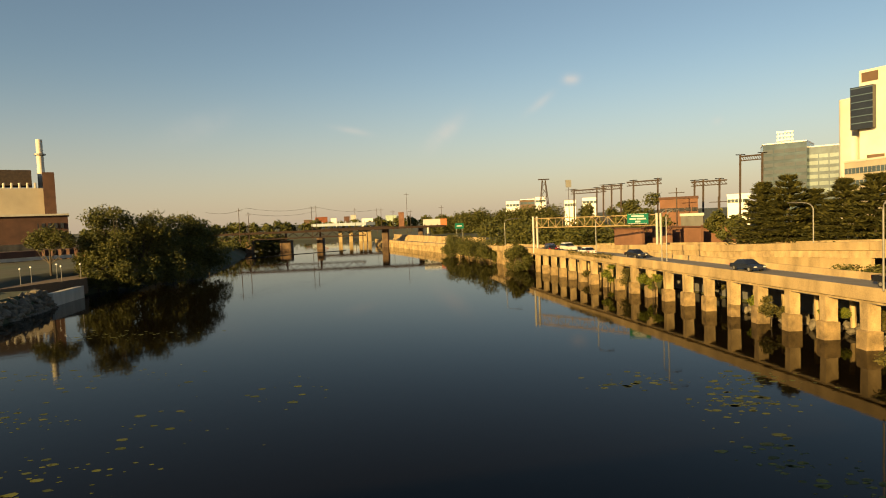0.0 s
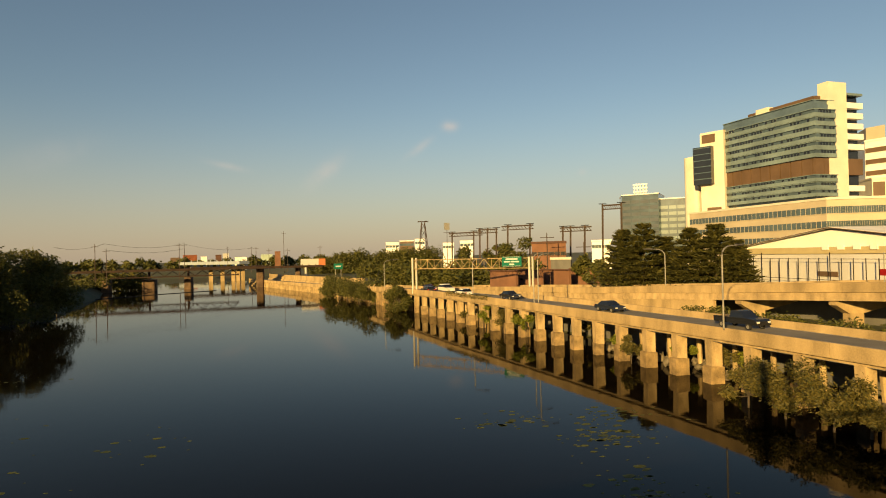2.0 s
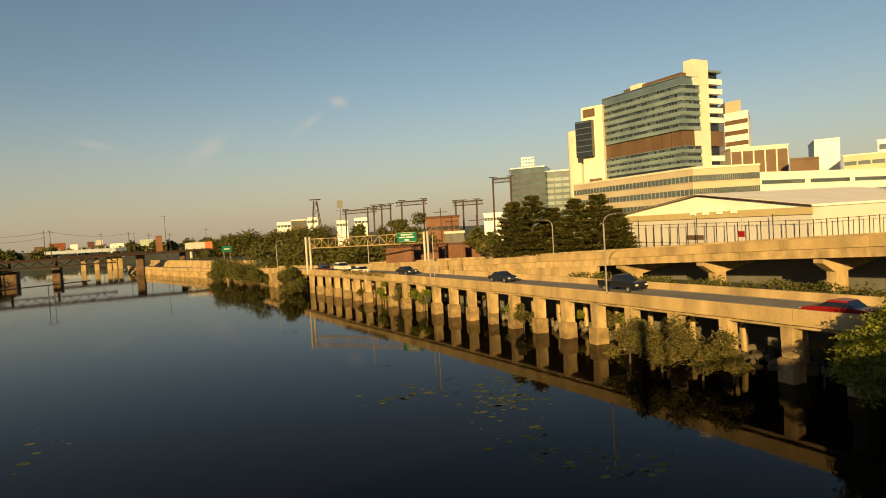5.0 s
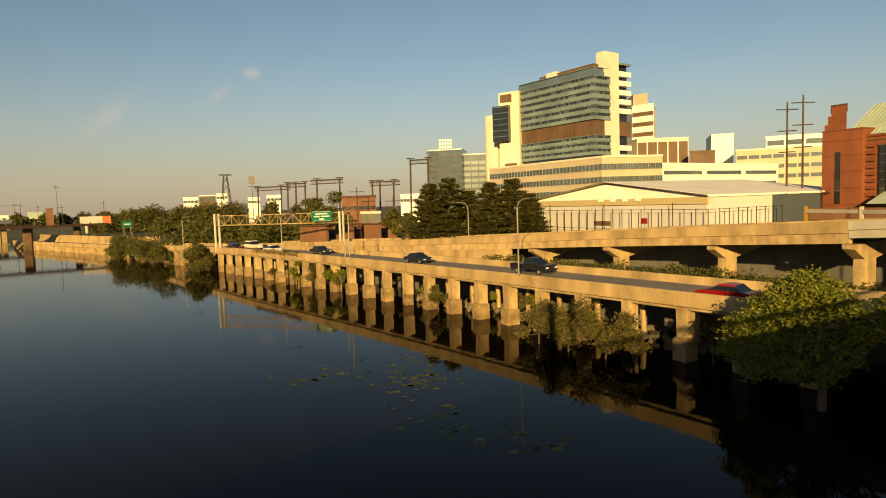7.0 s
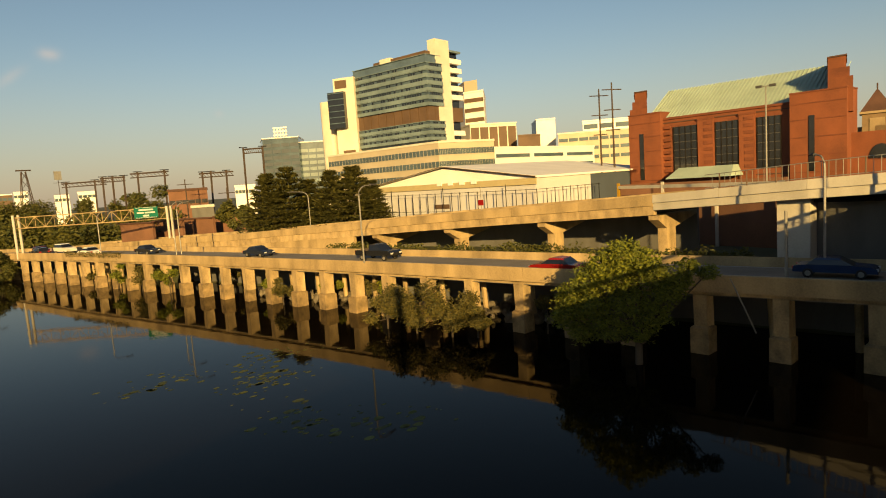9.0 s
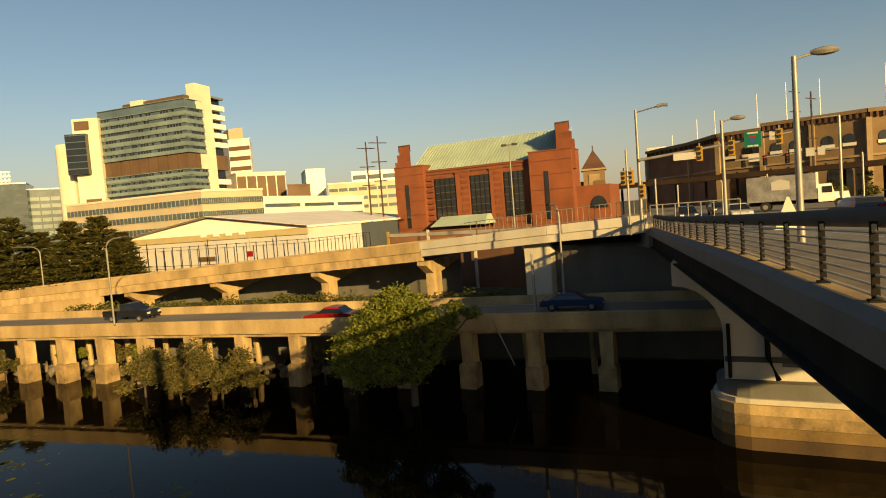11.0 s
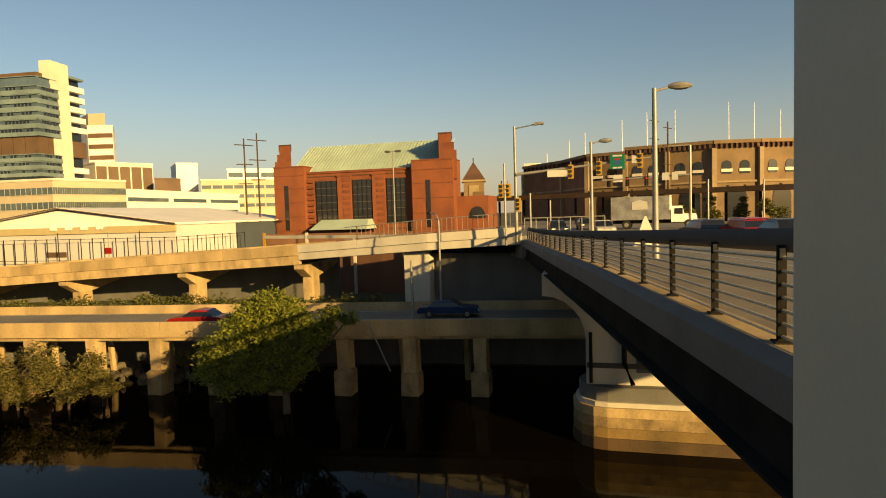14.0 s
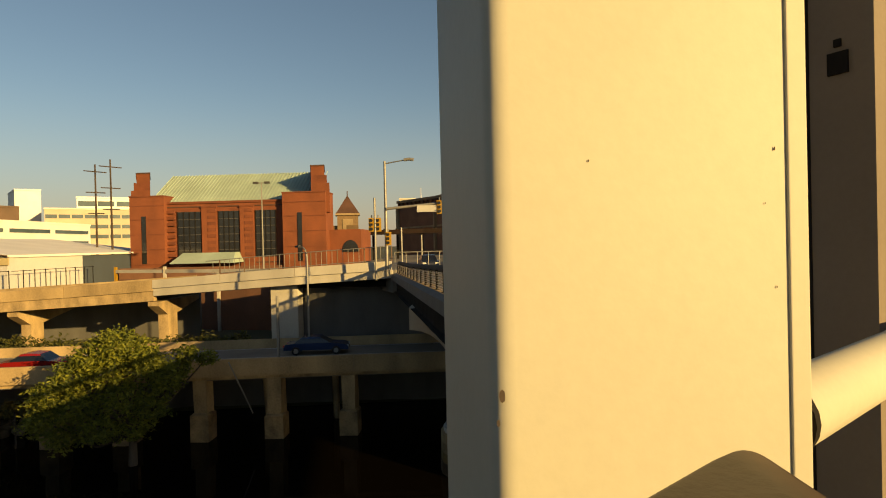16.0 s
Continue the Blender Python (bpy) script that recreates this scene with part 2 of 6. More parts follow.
# Mesh helpers
class Shape:
    """Collects vertices and faces of one mesh."""

    def __init__(self):
        self.v, self.f = [], []

    def add(self, vs, fs):
        k = len(self.v)
        self.v += [tuple(p) for p in vs]
        self.f += [tuple(i + k for i in q) for q in fs]
        return self

    def box(self, x0, y0, z0, x1, y1, z1):
        vs = [(x, y, z) for z in (z0, z1) for x, y in ((x0, y0), (x1, y0), (x1, y1), (x0, y1))]
        return self.add(vs, [(3, 2, 1, 0), (4, 5, 6, 7), (0, 1, 5, 4), (1, 2, 6, 5), (2, 3, 7, 6), (3, 0, 4, 7)])

    def prism(self, poly, z0, z1, top=None):
        n, top = len(poly), top or poly
        vs = [(x, y, z0) for x, y in poly] + [(x, y, z1) for x, y in top]
        return self.add(vs, [tuple(range(n))[::-1], tuple(range(n, 2 * n))] + [(i, (i + 1) % n, n + (i + 1) % n, n + i) for i in range(n)])

    def wall(self, a, b, z0, z1, t, u0=0.0, u1=1.0, off=0.0):
        """An upright slab along the line a-b, between the fractions u0 and u1, of thickness t to the right of the way from a to b, standing off to the left."""
        a, b = Vector((*a[:2], 0)), Vector((*b[:2], 0))
        d = (b - a).normalized()
        nr = Vector((d.y, -d.x, 0))
        p, q = a.lerp(b, u0) - nr * off, a.lerp(b, u1) - nr * off
        poly = [p, q, q + nr * t, p + nr * t]
        return self.prism([(w.x, w.y) for w in poly][::-1], z0, z1)

    def tube(self, pts, r, n=8, r1=None):
        """A round bar along pts."""
        pts = [Vector(p) for p in pts]
        rings, m = [], len(pts)
        for i, p in enumerate(pts):
            d = (pts[min(i + 1, m - 1)] - pts[max(i - 1, 0)]).normalized()
            s = d.cross(Vector((0, 0, 1)) if abs(d.z) < 0.9 else Vector((1, 0, 0))).normalized()
            u = s.cross(d)
            rr = r if r1 is None else r + (r1 - r) * i / (m - 1)
            rings += [p + (s * math.cos(6.2832 * k / n) + u * math.sin(6.2832 * k / n)) * rr for k in range(n)]
        fs = [(i * n + k, i * n + (k + 1) % n, (i + 1) * n + (k + 1) % n, (i + 1) * n + k) for i in range(m - 1) for k in range(n)]
        return self.add(rings, fs + [tuple(range(n))[::-1], tuple(range((m - 1) * n, m * n))])

    def sweep(self, path, profile):
        """A closed profile of (offset to the right, height) along a path of (x, y, z)."""
        path = [Vector(p) for p in path]
        n, m, vs = len(profile), len(path), []
        for i, p in enumerate(path):
            d = path[min(i + 1, m - 1)] - path[max(i - 1, 0)]
            d = Vector((d.x, d.y, 0)).normalized()
            nr = Vector((d.y, -d.x, 0))
            vs += [p + nr * o + Vector((0, 0, z)) for o, z in profile]
        fs = [(i * n + k, i * n + (k + 1) % n, (i + 1) * n + (k + 1) % n, (i + 1) * n + k) for i in range(m - 1) for k in range(n)]
        return self.add(vs, fs + [tuple(range(n))[::-1], tuple(range((m - 1) * n, m * n))])


def thing(name, label, category, base=(0, 0, 0), group="", kind=""):
    ob = new(name)
    ob.location = base
    return tagged(ob, label, category, group, kind)


def mesh_of(name, sh, material, smooth=False):
    me = bpy.data.meshes.new(name)
    me.from_pydata(sh.v, [], sh.f)
    me.materials.append(material)
    if smooth:
        me.shade_smooth()
        me.set_sharp_from_angle(angle=radians(40))
    return me


def part(name, sh, material, parent=None, label="", smooth=False):
    """One mesh, in world coordinates, under a thing or a part."""
    ob = new(name, mesh_of(name, sh, material, smooth))
    if parent:
        ob.parent = parent
        if not parent.parent:
            ob.matrix_parent_inverse = Matrix.Translation(parent.location).inverted()
    return tagged(ob, label)


def solo(name, sh, material, label, category, kind="", smooth=False):
    return tagged(part(name, sh, material, None, "", smooth), label, category, "", kind)


def table(t, rows):
    xs = [r[0] for r in rows]
    return float(np.interp(t, xs, [r[1] for r in rows]))


# Plan: the river's west edge carries the highway; x of its outer parapet, and the parapet's top, by y.
EDGE = [(-120, 52), (-60, 48), (-20, 44.5), (14, 41.3), (28, 39.0), (32.4, 38.4), (37.9, 37.9), (44.6, 37.1), (52.5, 36.1), (60.7, 34.6), (71.4, 32.8), (87.9, 29.9),
        (105.8, 26.2), (120, 23.3), (137, 20.0), (163, 14.3), (190, 8.5), (215, 1.5), (260, -15), (316, -36), (380, -62)]
TOP = [(-120, 5.1), (115, 5.05), (137, 4.75), (163, 4.25), (215, 2.9), (250, 2.7), (316, 2.7)]
ys = [-120 + 4 * i for i in range(110)]
ex = np.array([table(y, EDGE) for y in ys])
ex = np.convolve(np.pad(ex, 3, mode="edge"), np.ones(7) / 7, "valid")
ROAD = [(float(x), y, table(y, TOP)) for x, y in zip(ex, ys)]


RIVER = -0.5  # level of the water


def edge_x(y):
    return float(np.interp(y, ys, ex))


EAST = [(-200, -60), (60, -60), (88, -64.5), (107, -70.5), (120, -72), (133, -71), (150, -66.5), (170, -61.5), (194, -70), (240, -76), (280, -88), (330, -104), (420, -140)]


def ground_z(x, y):
    if y > 470:
        return 3.5
    w = x - edge_x(min(y, 316)) - (7.5 if y < 100 else 5.0)
    e = table(y, EAST) - x
    d = max(w, e)
    if y < -200:
        d = 30
    h = 0.9 * noise.noise((x * 0.15, y * 0.15, 0))
    if d < 0:
        return max(-3.0, -1.3 + d * 0.4)
    z = -1.3 + d * 0.55 + h * min(1, d / 4)
    return min(z, (3.3 if w > e else 4.2) + 0.3 * h)


def axis(a, b, fine, far):
    out = [a + fine * i for i in range(int((b - a) / fine) + 1)]
    step, hi, lo = fine, out[-1], out[0]
    while hi < far:
        step *= 1.6
        hi, lo = hi + step, lo - step
        out = [lo] + out + [hi]
    return out


gx, gy = axis(-130, 130, 2.0, 2600), axis(-40, 400, 3.0, 2600)
sh = Shape()
sh.v = [(x, y, ground_z(x, y)) for y in gy for x in gx]
nx = len(gx)
sh.f = [(j * nx + i, j * nx + i + 1, (j + 1) * nx + i + 1, (j + 1) * nx + i) for j in range(len(gy) - 1) for i in range(nx - 1)]
solo("ground", sh, SOIL, "rough overgrown river banks of soil and weeds", "ground", "structure", True)
sh = Shape().add([(-2500, -2500, RIVER), (2500, -2500, RIVER), (2500, 2500, RIVER), (-2500, 2500, RIVER)], [(0, 1, 2, 3)])
solo("water", sh, WATER, "dark still river water mirroring the banks", "water", "structure")

# Highway viaduct: deck, parapets, beams and piers
via = thing("viaduct", "long low tan concrete highway viaduct standing in the river", "viaduct", (38, 33, 0), kind="structure")
part("deck", Shape().sweep(ROAD, [(0.45, -1.5), (9.6, -1.5), (9.6, -0.83), (0.45, -0.83)]), ROADM, via, "worn grey asphalt deck")
for i in range(0, len(ROAD) - 1, 2):
    seg = [Vector(p) for p in ROAD[i:i + 3]]
    if len(seg) < 2:
        continue
    seg[0] = seg[0].lerp(seg[1], 0.006)
    part("parapet", Shape().sweep(seg, [(0.0, -1.16), (0.42, -1.16), (0.42, -0.8), (0.28, -0.78), (0.22, 0.0), (0.03, 0.0), (0.0, -0.05)]), CONC, via)
part("edge_beam", Shape().sweep(ROAD, [(0.42, -1.45), (0.9, -1.45), (0.9, -1.17), (0.42, -1.17)]), CONC_P, via)
part("barrier", Shape().sweep(ROAD, [(9.3, -0.84), (9.8, -0.84), (9.65, -0.1), (9.45, -0.1)]), CONC, via)
# Added wall: closes the deck's inland side against light and bright reflections.
part("light_block_wall", Shape().sweep([p for p in ROAD if -20 < p[1] < 130], [(9.1, -6.0), (9.5, -6.0), (9.5, -1.51), (9.1, -1.51)]), CONC_GREY, via, "added grey wall blocking light under the deck")
for off in (0.75, 4.9, 9.0):
    part("lane_line", Shape().sweep(ROAD, [(off, -0.835), (off + 0.13, -0.835), (off + 0.13, -0.825), (off, -0.825)]), PAINT_W, via)
pier_y = [8.5, 13.5, 18.4, 23.4, 28.0, 32.8, 38.0, 43.2] + [48.3 + 4.63 * i for i in range(26)]
rng = random.Random(3)
for i, y in enumerate(pier_y):
    zt = table(y, TOP) - 1.45
    sl = (edge_x(y + 1) - edge_x(y - 1)) / 2
    x0, w = edge_x(y) + 0.42, 0.42 + 0.05 * rng.random()
    L = 0.85 + rng.random() * 0.2
    c = Shape().prism([(x0, y - w), (x0 + L, y - w + sl), (x0 + L, y + w), (x0, y + w)], 0.9, zt, [(x0 - 0.05, y - w - 0.04), (x0 + L + 0.1, y - w - 0.04), (x0 + L + 0.1, y + w + 0.04), (x0 - 0.05, y + w + 0.04)])
    pier = part("pier", c, CONC_P, via)
    if i % 7 != 6:
        q, g = w + 0.2, 1.15 + 0.25 * rng.random()
        p1 = [(x0 - 0.25, y - q), (x0 + L + 0.2, y - q), (x0 + L + 0.2, y + q), (x0 - 0.25, y + q)]
        p2 = [(x0 - 0.1, y - q + 0.13), (x0 + L, y - q + 0.13), (x0 + L, y + q - 0.13), (x0 - 0.1, y + q - 0.13)]
        part("footing", Shape().prism(p1, -1.6, g - 0.12).prism(p1, g - 0.12, g, p2), CONC_WET, pier)
    else:
        part("footing", Shape().prism([(x0 - 0.03, y - w - 0.03), (x0 + L, y - w - 0.03), (x0 + L, y + w + 0.03), (x0 - 0.03, y + w + 0.03)], -1.6, 1.0), CONC_WET, pier)
    # leaning inner pile behind the front pier
    a = (rng.random() - 0.5) * 0.6
    part("pile", Shape().tube([(x0 + 4.2, y + 1.8, -1.2), (x0 + 4.0, y + 1.8 + a, zt)], 0.26, 6), CONC_P, via)
# low retaining wall down the river
part("retaining_wall", Shape().sweep([p for p in ROAD if p[1] > 141], [(0.75, -5.5), (1.2, -5.5), (1.2, -1.2), (0.75, -1.2)]), CONC_WET, via)
part("upper_parapet", Shape().sweep([(x, y, z) for x, y, z in ROAD if y > 200], [(9.9, -0.8), (10.3, -0.8), (10.3, 1.9), (9.9, 1.9)]), CONC, via)
for y in range(196, 316, 3):
    x, z = edge_x(y), table(y, TOP)
    part("wall_rib", Shape().box(x - 0.1, y - 0.35, -1, x + 0.9, y + 0.35, z - 1.2), CONC_P, via)

# Ramp that rises behind the highway to the bridge
RAMP = [(51.6, 6.6, 11.17), (52, 15, 10.75), (53, 22, 10.3), (54, 28.6, 9.87), (54.2, 37, 9.4), (53.5, 45.5, 9.0), (52.5, 54, 8.55), (51, 61, 8.2), (49, 70.5, 7.65), (46.5, 82, 7.1),
        (43, 95, 6.4), (38.8, 111, 5.9), (34, 128, 5.2), (29, 145, 4.6)]
ramp = thing("ramp", "curving tan concrete ramp rising on hammerhead piers to the bridge", "ramp", (54, 40, 3), kind="structure")
lower = RAMP[3:]
part("deck", Shape().sweep(lower, [(0.35, -1.35), (8.5, -1.35), (8.5, -0.85), (0.35, -0.85)]), ROADM, ramp)
for i in range(len(lower) - 1):
    a, b = Vector(lower[i]), Vector(lower[i + 1])
    part("parapet", Shape().sweep([a.lerp(b, 0.003), b], [(0, -1.0), (0.35, -1.0), (0.3, 0.0), (0.06, 0.0), (0, -0.06)]), CONC, ramp)
part("girder", Shape().sweep(lower, [(0.15, -1.9), (0.7, -1.9), (0.7, -1.02), (0.15, -1.02)]), CONC_P, ramp)
part("far_parapet", Shape().sweep(lower, [(8.2, -0.9), (8.5, -0.9), (8.45, 0.0), (8.25, 0.0)]), CONC, ramp)
part("side_wall", Shape().sweep(RAMP[8:], [(0.25, -6), (0.7, -6), (0.7, -1.9), (0.25, -1.9)]), CONC, ramp)
# Added wall behind the ramp, there to make the space beneath it dark.
part("gap_dark_wall", Shape().sweep(lower, [(8.9, -7.5), (9.3, -7.5), (9.3, -1.1), (8.9, -1.1)]), CONC_GREY, ramp, "added grey wall keeping the gap under the ramp dark")
upper = RAMP[:4]
part("end_deck", Shape().sweep(upper, [(0.35, -1.5), (9, -1.5), (9, -0.85), (0.35, -0.85)]), ROADM, ramp)
for i in range(3):
    a, b = Vector(upper[i]), Vector(upper[i + 1])
    part("end_parapet", Shape().sweep([a.lerp(b, 0.004), b], [(-0.05, -0.75), (0.35, -0.75), (0.3, 0.0), (0.0, 0.0)]), CONC_LIGHT, ramp)
part("end_girder", Shape().sweep(upper, [(0.1, -1.45), (0.6, -1.45), (0.6, -0.77), (0.1, -0.77)]), CONC_LIGHT, ramp)
for x, y, z in ((54.0, 28.6, 7.9), (54.2, 42.0, 7.15), (52.6, 55.5, 6.5), (50.0, 67.0, 5.9)):
    cap = Shape().prism([(x + 0.1, y - 0.5), (x + 8.2, y - 0.5), (x + 8.2, y + 0.5), (x + 0.1, y + 0.5)], z - 0.4, z)
    cap.prism([(x + 1.7, y - 0.5), (x + 3.6, y - 0.5), (x + 3.6, y + 0.5), (x + 1.7, y + 0.5)], z - 1.3, z - 0.4,
              [(x + 0.1, y - 0.5), (x + 8.2, y - 0.5), (x + 8.2, y + 0.5), (x + 0.1, y + 0.5)])
    hp = part("hammerhead_pier", cap, CONC_P, ramp)
    part("column", Shape().box(x + 1.8, y - 0.48, 2, x + 3.5, y + 0.48, z - 1.3), CONC_P, hp)

# Bridge
def rail_y(x):
    return -3.55 + 0.19 * x


def walk_z(x):
    return table(x, [(-100, 10.70), (12, 10.68), (20, 10.62), (40, 10.26), (53, 10.02), (70, 9.9), (160, 9.6)])


BR = [(float(x), rail_y(x), walk_z(x)) for x in (-60, -30, -15, 0, 5, 10, 15, 20, 25, 30, 35, 40, 46, 51.6)]
bridge = thing("bridge", "grey concrete road bridge on steel girders with a metal railing", "bridge", (30, 2, 0), kind="structure")
# the path runs towards +x, so the deck lies on its right, to the north
part("sidewalk", Shape().sweep(BR, [(0.0, -0.35), (3.2, -0.35), (3.2, 0.0), (0.0, 0.0)]), SLAB_G, bridge)
part("kerb", Shape().sweep(BR, [(0.004, 0.004), (0.42, 0.004), (0.42, 0.104), (0.004, 0.104)]), CONC, bridge, "worn tan kerb under the railing")
part("fascia", Shape().sweep(BR, [(-0.30, -0.50), (0.0, -0.50), (0.0, 0.1), (-0.05, 0.1), (-0.30, -0.02)]), CONC_GREY, bridge)
part("carriageway", Shape().sweep(BR, [(3.2, -0.5), (20, -0.5), (20, -0.15), (3.2, -0.15)]), ROADM, bridge)
part("north_sidewalk", Shape().sweep(BR, [(20, -0.5), (23.2, -0.5), (23.2, 0.0), (20, 0.0)]), CONC_GREY, bridge)
for k in range(6):
    o = -0.2 + 4.4 * k
    part("girder", Shape().sweep(BR, [(o, -1.50), (o + 0.5, -1.50), (o + 0.5, -1.44), (o + 0.28, -1.42), (o + 0.28, -0.37), (o + 0.22, -0.37), (o + 0.22, -1.42), (o, -1.44)]), STEEL_DARK, bridge)
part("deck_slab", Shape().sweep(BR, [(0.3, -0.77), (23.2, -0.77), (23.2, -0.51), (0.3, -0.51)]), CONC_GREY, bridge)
# centre line and far kerb of the road
for o in (6.4, 11.5, 15):
    part("lane_line", Shape().sweep(BR, [(o, -0.145), (o + 0.13, -0.145), (o + 0.13, -0.138), (o, -0.138)]), PAINT_W, bridge)
# west approach
sh = Shape().prism([(51.3, 6.5), (51.3, -18), (160, -34), (160, 20), (90, 17.5), (60, 10)], 8.5, 9.86)
solo("road", sh, ROADM, "wide grey asphalt road leading off the bridge", "road", "structure")
# abutment
ab = thing("abutment", "tall grey concrete abutment wall under the road", "abutment", (55, 8, 3), kind="structure")
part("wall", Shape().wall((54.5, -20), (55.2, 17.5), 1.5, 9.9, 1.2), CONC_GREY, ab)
part("corner_block", Shape().box(53.4, 15.2, 1.5, 55.0, 17.6, 9.4), CONC_LIGHT, ab)
part("bearing_beam", Shape().wall((53.5, -18), (53.6, 15), 8.9, 9.4, 0.8), STEEL_DARK, ab)

# Railing: posts, slim bars and a deep top rail, in panels
rail = thing("bridge_railing", "dark metal bridge railing with slim horizontal bars and deep top rail", "railing", (18, 0, 10.6))
def rp(x, o=0.14):
    return Vector((x, rail_y(x) - o, walk_z(x)))
def rail_top(x):
    return table(x, [(2, 12.33), (8, 12.2), (11, 12.11), (17, 11.9), (28, 11.56), (40, 11.27), (52, 11.12)])
oval = [(0.10 + 0.08 * math.cos(a), -0.15 + 0.15 * math.sin(a)) for a in [i * math.pi / 6 for i in range(12)]]
part("top_rail", Shape().sweep([(x, rail_y(x) - 0.15, rail_top(x)) for x in [2.1, 5, 8, 11, 14, 17, 20, 25, 30, 35, 40, 46, 51.4]], oval), STEEL_GREY, rail, "deep grey top rail", True)
xs = [4.0 + 2.14 * i for i in range(23)]
for x in xs[:-1]:
    p, q = rp(x), rp(x + 2.14)
    for k in range(7):
        u = 0.06 + 0.145 * k
        ends = [(w.x, w.y, w.z + 0.12 + (rail_top(w.x) - 0.28 - w.z - 0.12) * u) for w in (p, q)]
        part("bar", Shape().tube(ends, 0.022, 6), STEEL_GLINT, rail)
for x in xs:
    p = rp(x)
    post = part("post", Shape().box(p.x - 0.035, p.y - 0.05, p.z, p.x + 0.035, p.y + 0.05, rail_top(p.x) - 0.2), STEEL_DARK, rail)
    part("base_plate", Shape().box(p.x - 0.11, p.y - 0.1, p.z + 0.1, p.x + 0.11, p.y + 0.1, p.z + 0.13), STEEL_DARK, post)
    part("cap_bracket", Shape().box(p.x - 0.06, p.y - 0.03, rail_top(p.x) - 0.36, p.x + 0.06, p.y + 0.03, rail_top(p.x) - 0.24), STEEL_GLINT, post)

# River pier of the bridge
pier = thing("bridge_pier", "pale concrete bridge pier with flared arms and tide-stained base", "bridge pier", (36, -8, 0))
def nosed(x0, x1, y0, y1, n=8):
    c, r = (x0 + x1) / 2, (x1 - x0) / 2
    return [(c + r * math.cos(math.pi * i / n), y1 + r * 0.9 * math.sin(math.pi * i / n)) for i in range(n + 1)] + [(c - r * math.cos(math.pi * i / n), y0 - r * 0.9 * math.sin(math.pi * i / n)) for i in range(n + 1)]
for za, zb, grow, m in ((-2, 0.62, 0.06, STAIN_D), (0.63, 1.15, 0.02, STAIN_M), (1.16, 1.7, 0.0, CONC_WET), (1.71, 2.2, 0.0, CONC_P)):
    part("base_course", Shape().prism(nosed(32.3 - grow, 36.3 + grow, -22, -0.1), za, zb), m, pier, "dark tide-stained stone course" if m is STAIN_D else "")
part("base_core", Shape().prism(nosed(32.35, 36.25, -22, -0.1), -2, 2.19), CONC_WET, pier)
part("plinth", Shape().prism(nosed(32.6, 36.0, -22, -0.15), 2.2, 3.2), CONC_GREY, pier)
part("ledge", Shape().prism(nosed(32.45, 36.15, -22, -0.12), 2.2, 2.45), CONC_LIGHT, pier)
# flared hammerhead in the plane across the bridge
prof = [(0.95, 3.2), (0.95, 5.6)] + [(0.95 + 2.2 * (1 - math.cos(a)), 5.6 + 2.3 * math.sin(a)) for a in [radians(15 * i) for i in range(1, 7)]] + [(3.2, 7.9), (3.2, 9.1), (-22, 9.1), (-22, 3.2)]
vs = [(x, y, z) for x in (33.2, 35.4) for y, z in prof]
k = len(prof)
sh = Shape().add(vs, [tuple(range(k)), tuple(range(k, 2 * k))[::-1]] + [(i, k + i, k + (i + 1) % k, (i + 1) % k) for i in range(k)])
part("hammerhead", sh, CONC_LIGHT, pier)
part("recess", Shape().box(33.1, -3.6, 3.9, 33.2, -1.6, 7.4), CONC_GREY, pier)
part("drain_pipe", Shape().tube([(33.0, -1.0, 8.3), (33.0, -1.0, 4.4), (32.5, -1.4, 3.4)], 0.13, 8), STEEL_DARK, pier, "dark drain pipe", True)
part("drain_pipe", Shape().tube([(33.05, 0.7, 6.0), (33.05, 0.7, 3.3)], 0.09, 8), STEEL_DARK, pier, "dark drain pipe", True)
part("ledge_bar", Shape().box(33.05, -3.0, 4.1, 33.2, 0.9, 4.35), STEEL_GREY, pier)

pier.scale = (1.04, 1.04, 1.04)
pier.location = (36 * 1.04, -8 * 1.04, -0.5)

# Overlook under the camera, with the pylon and its rails
plat = solo("overlook_platform", Shape().prism([(-5, -3.5), (3.4, -3.3), (2.4, -0.1), (-5, 0.25)], 10.3, 10.82), CONC_GREY, "grey concrete overlook slab of the bridge", "platform", "structure")


def rounded(poly, r, n=5):
    out, m = [], len(poly)
    for i in range(m):
        p, a, b = Vector(poly[i]), Vector(poly[i - 1]), Vector(poly[(i + 1) % m])
        u, w = (a - p).normalized() * r, (b - p).normalized() * r
        for k in range(n + 1):
            t = k / n
            out.append(tuple((p + u) * (1 - t) ** 2 + p * 2 * t * (1 - t) + (p + w) * t ** 2))
    return out


C = Vector((1.0, -0.504))
ud, un = Vector((0.985, 0.174)), Vector((0.174, -0.985))
pyl = thing("pylon", "tall beige painted steel box pylon with rounded edges and rust spots", "pylon", (1.2, -0.6, 10.82))
pts = [C, C + ud * 0.53, C + ud * 0.53 + un * 0.445, C + un * 0.445]
part("shaft", Shape().prism(rounded([tuple(p) for p in pts], 0.032, 8), 10.82, 16.0), STEEL_BEIGE, pyl, "", True)
q = C + un * 0.418 - ud * 0.004
part("edge_strip", Shape().prism(rounded([tuple(q), tuple(q + un * 0.03), tuple(q + un * 0.03 + ud * 0.02), tuple(q + ud * 0.02)], 0.003, 3), 10.82, 16.0), STEEL_BEIGE, pyl)
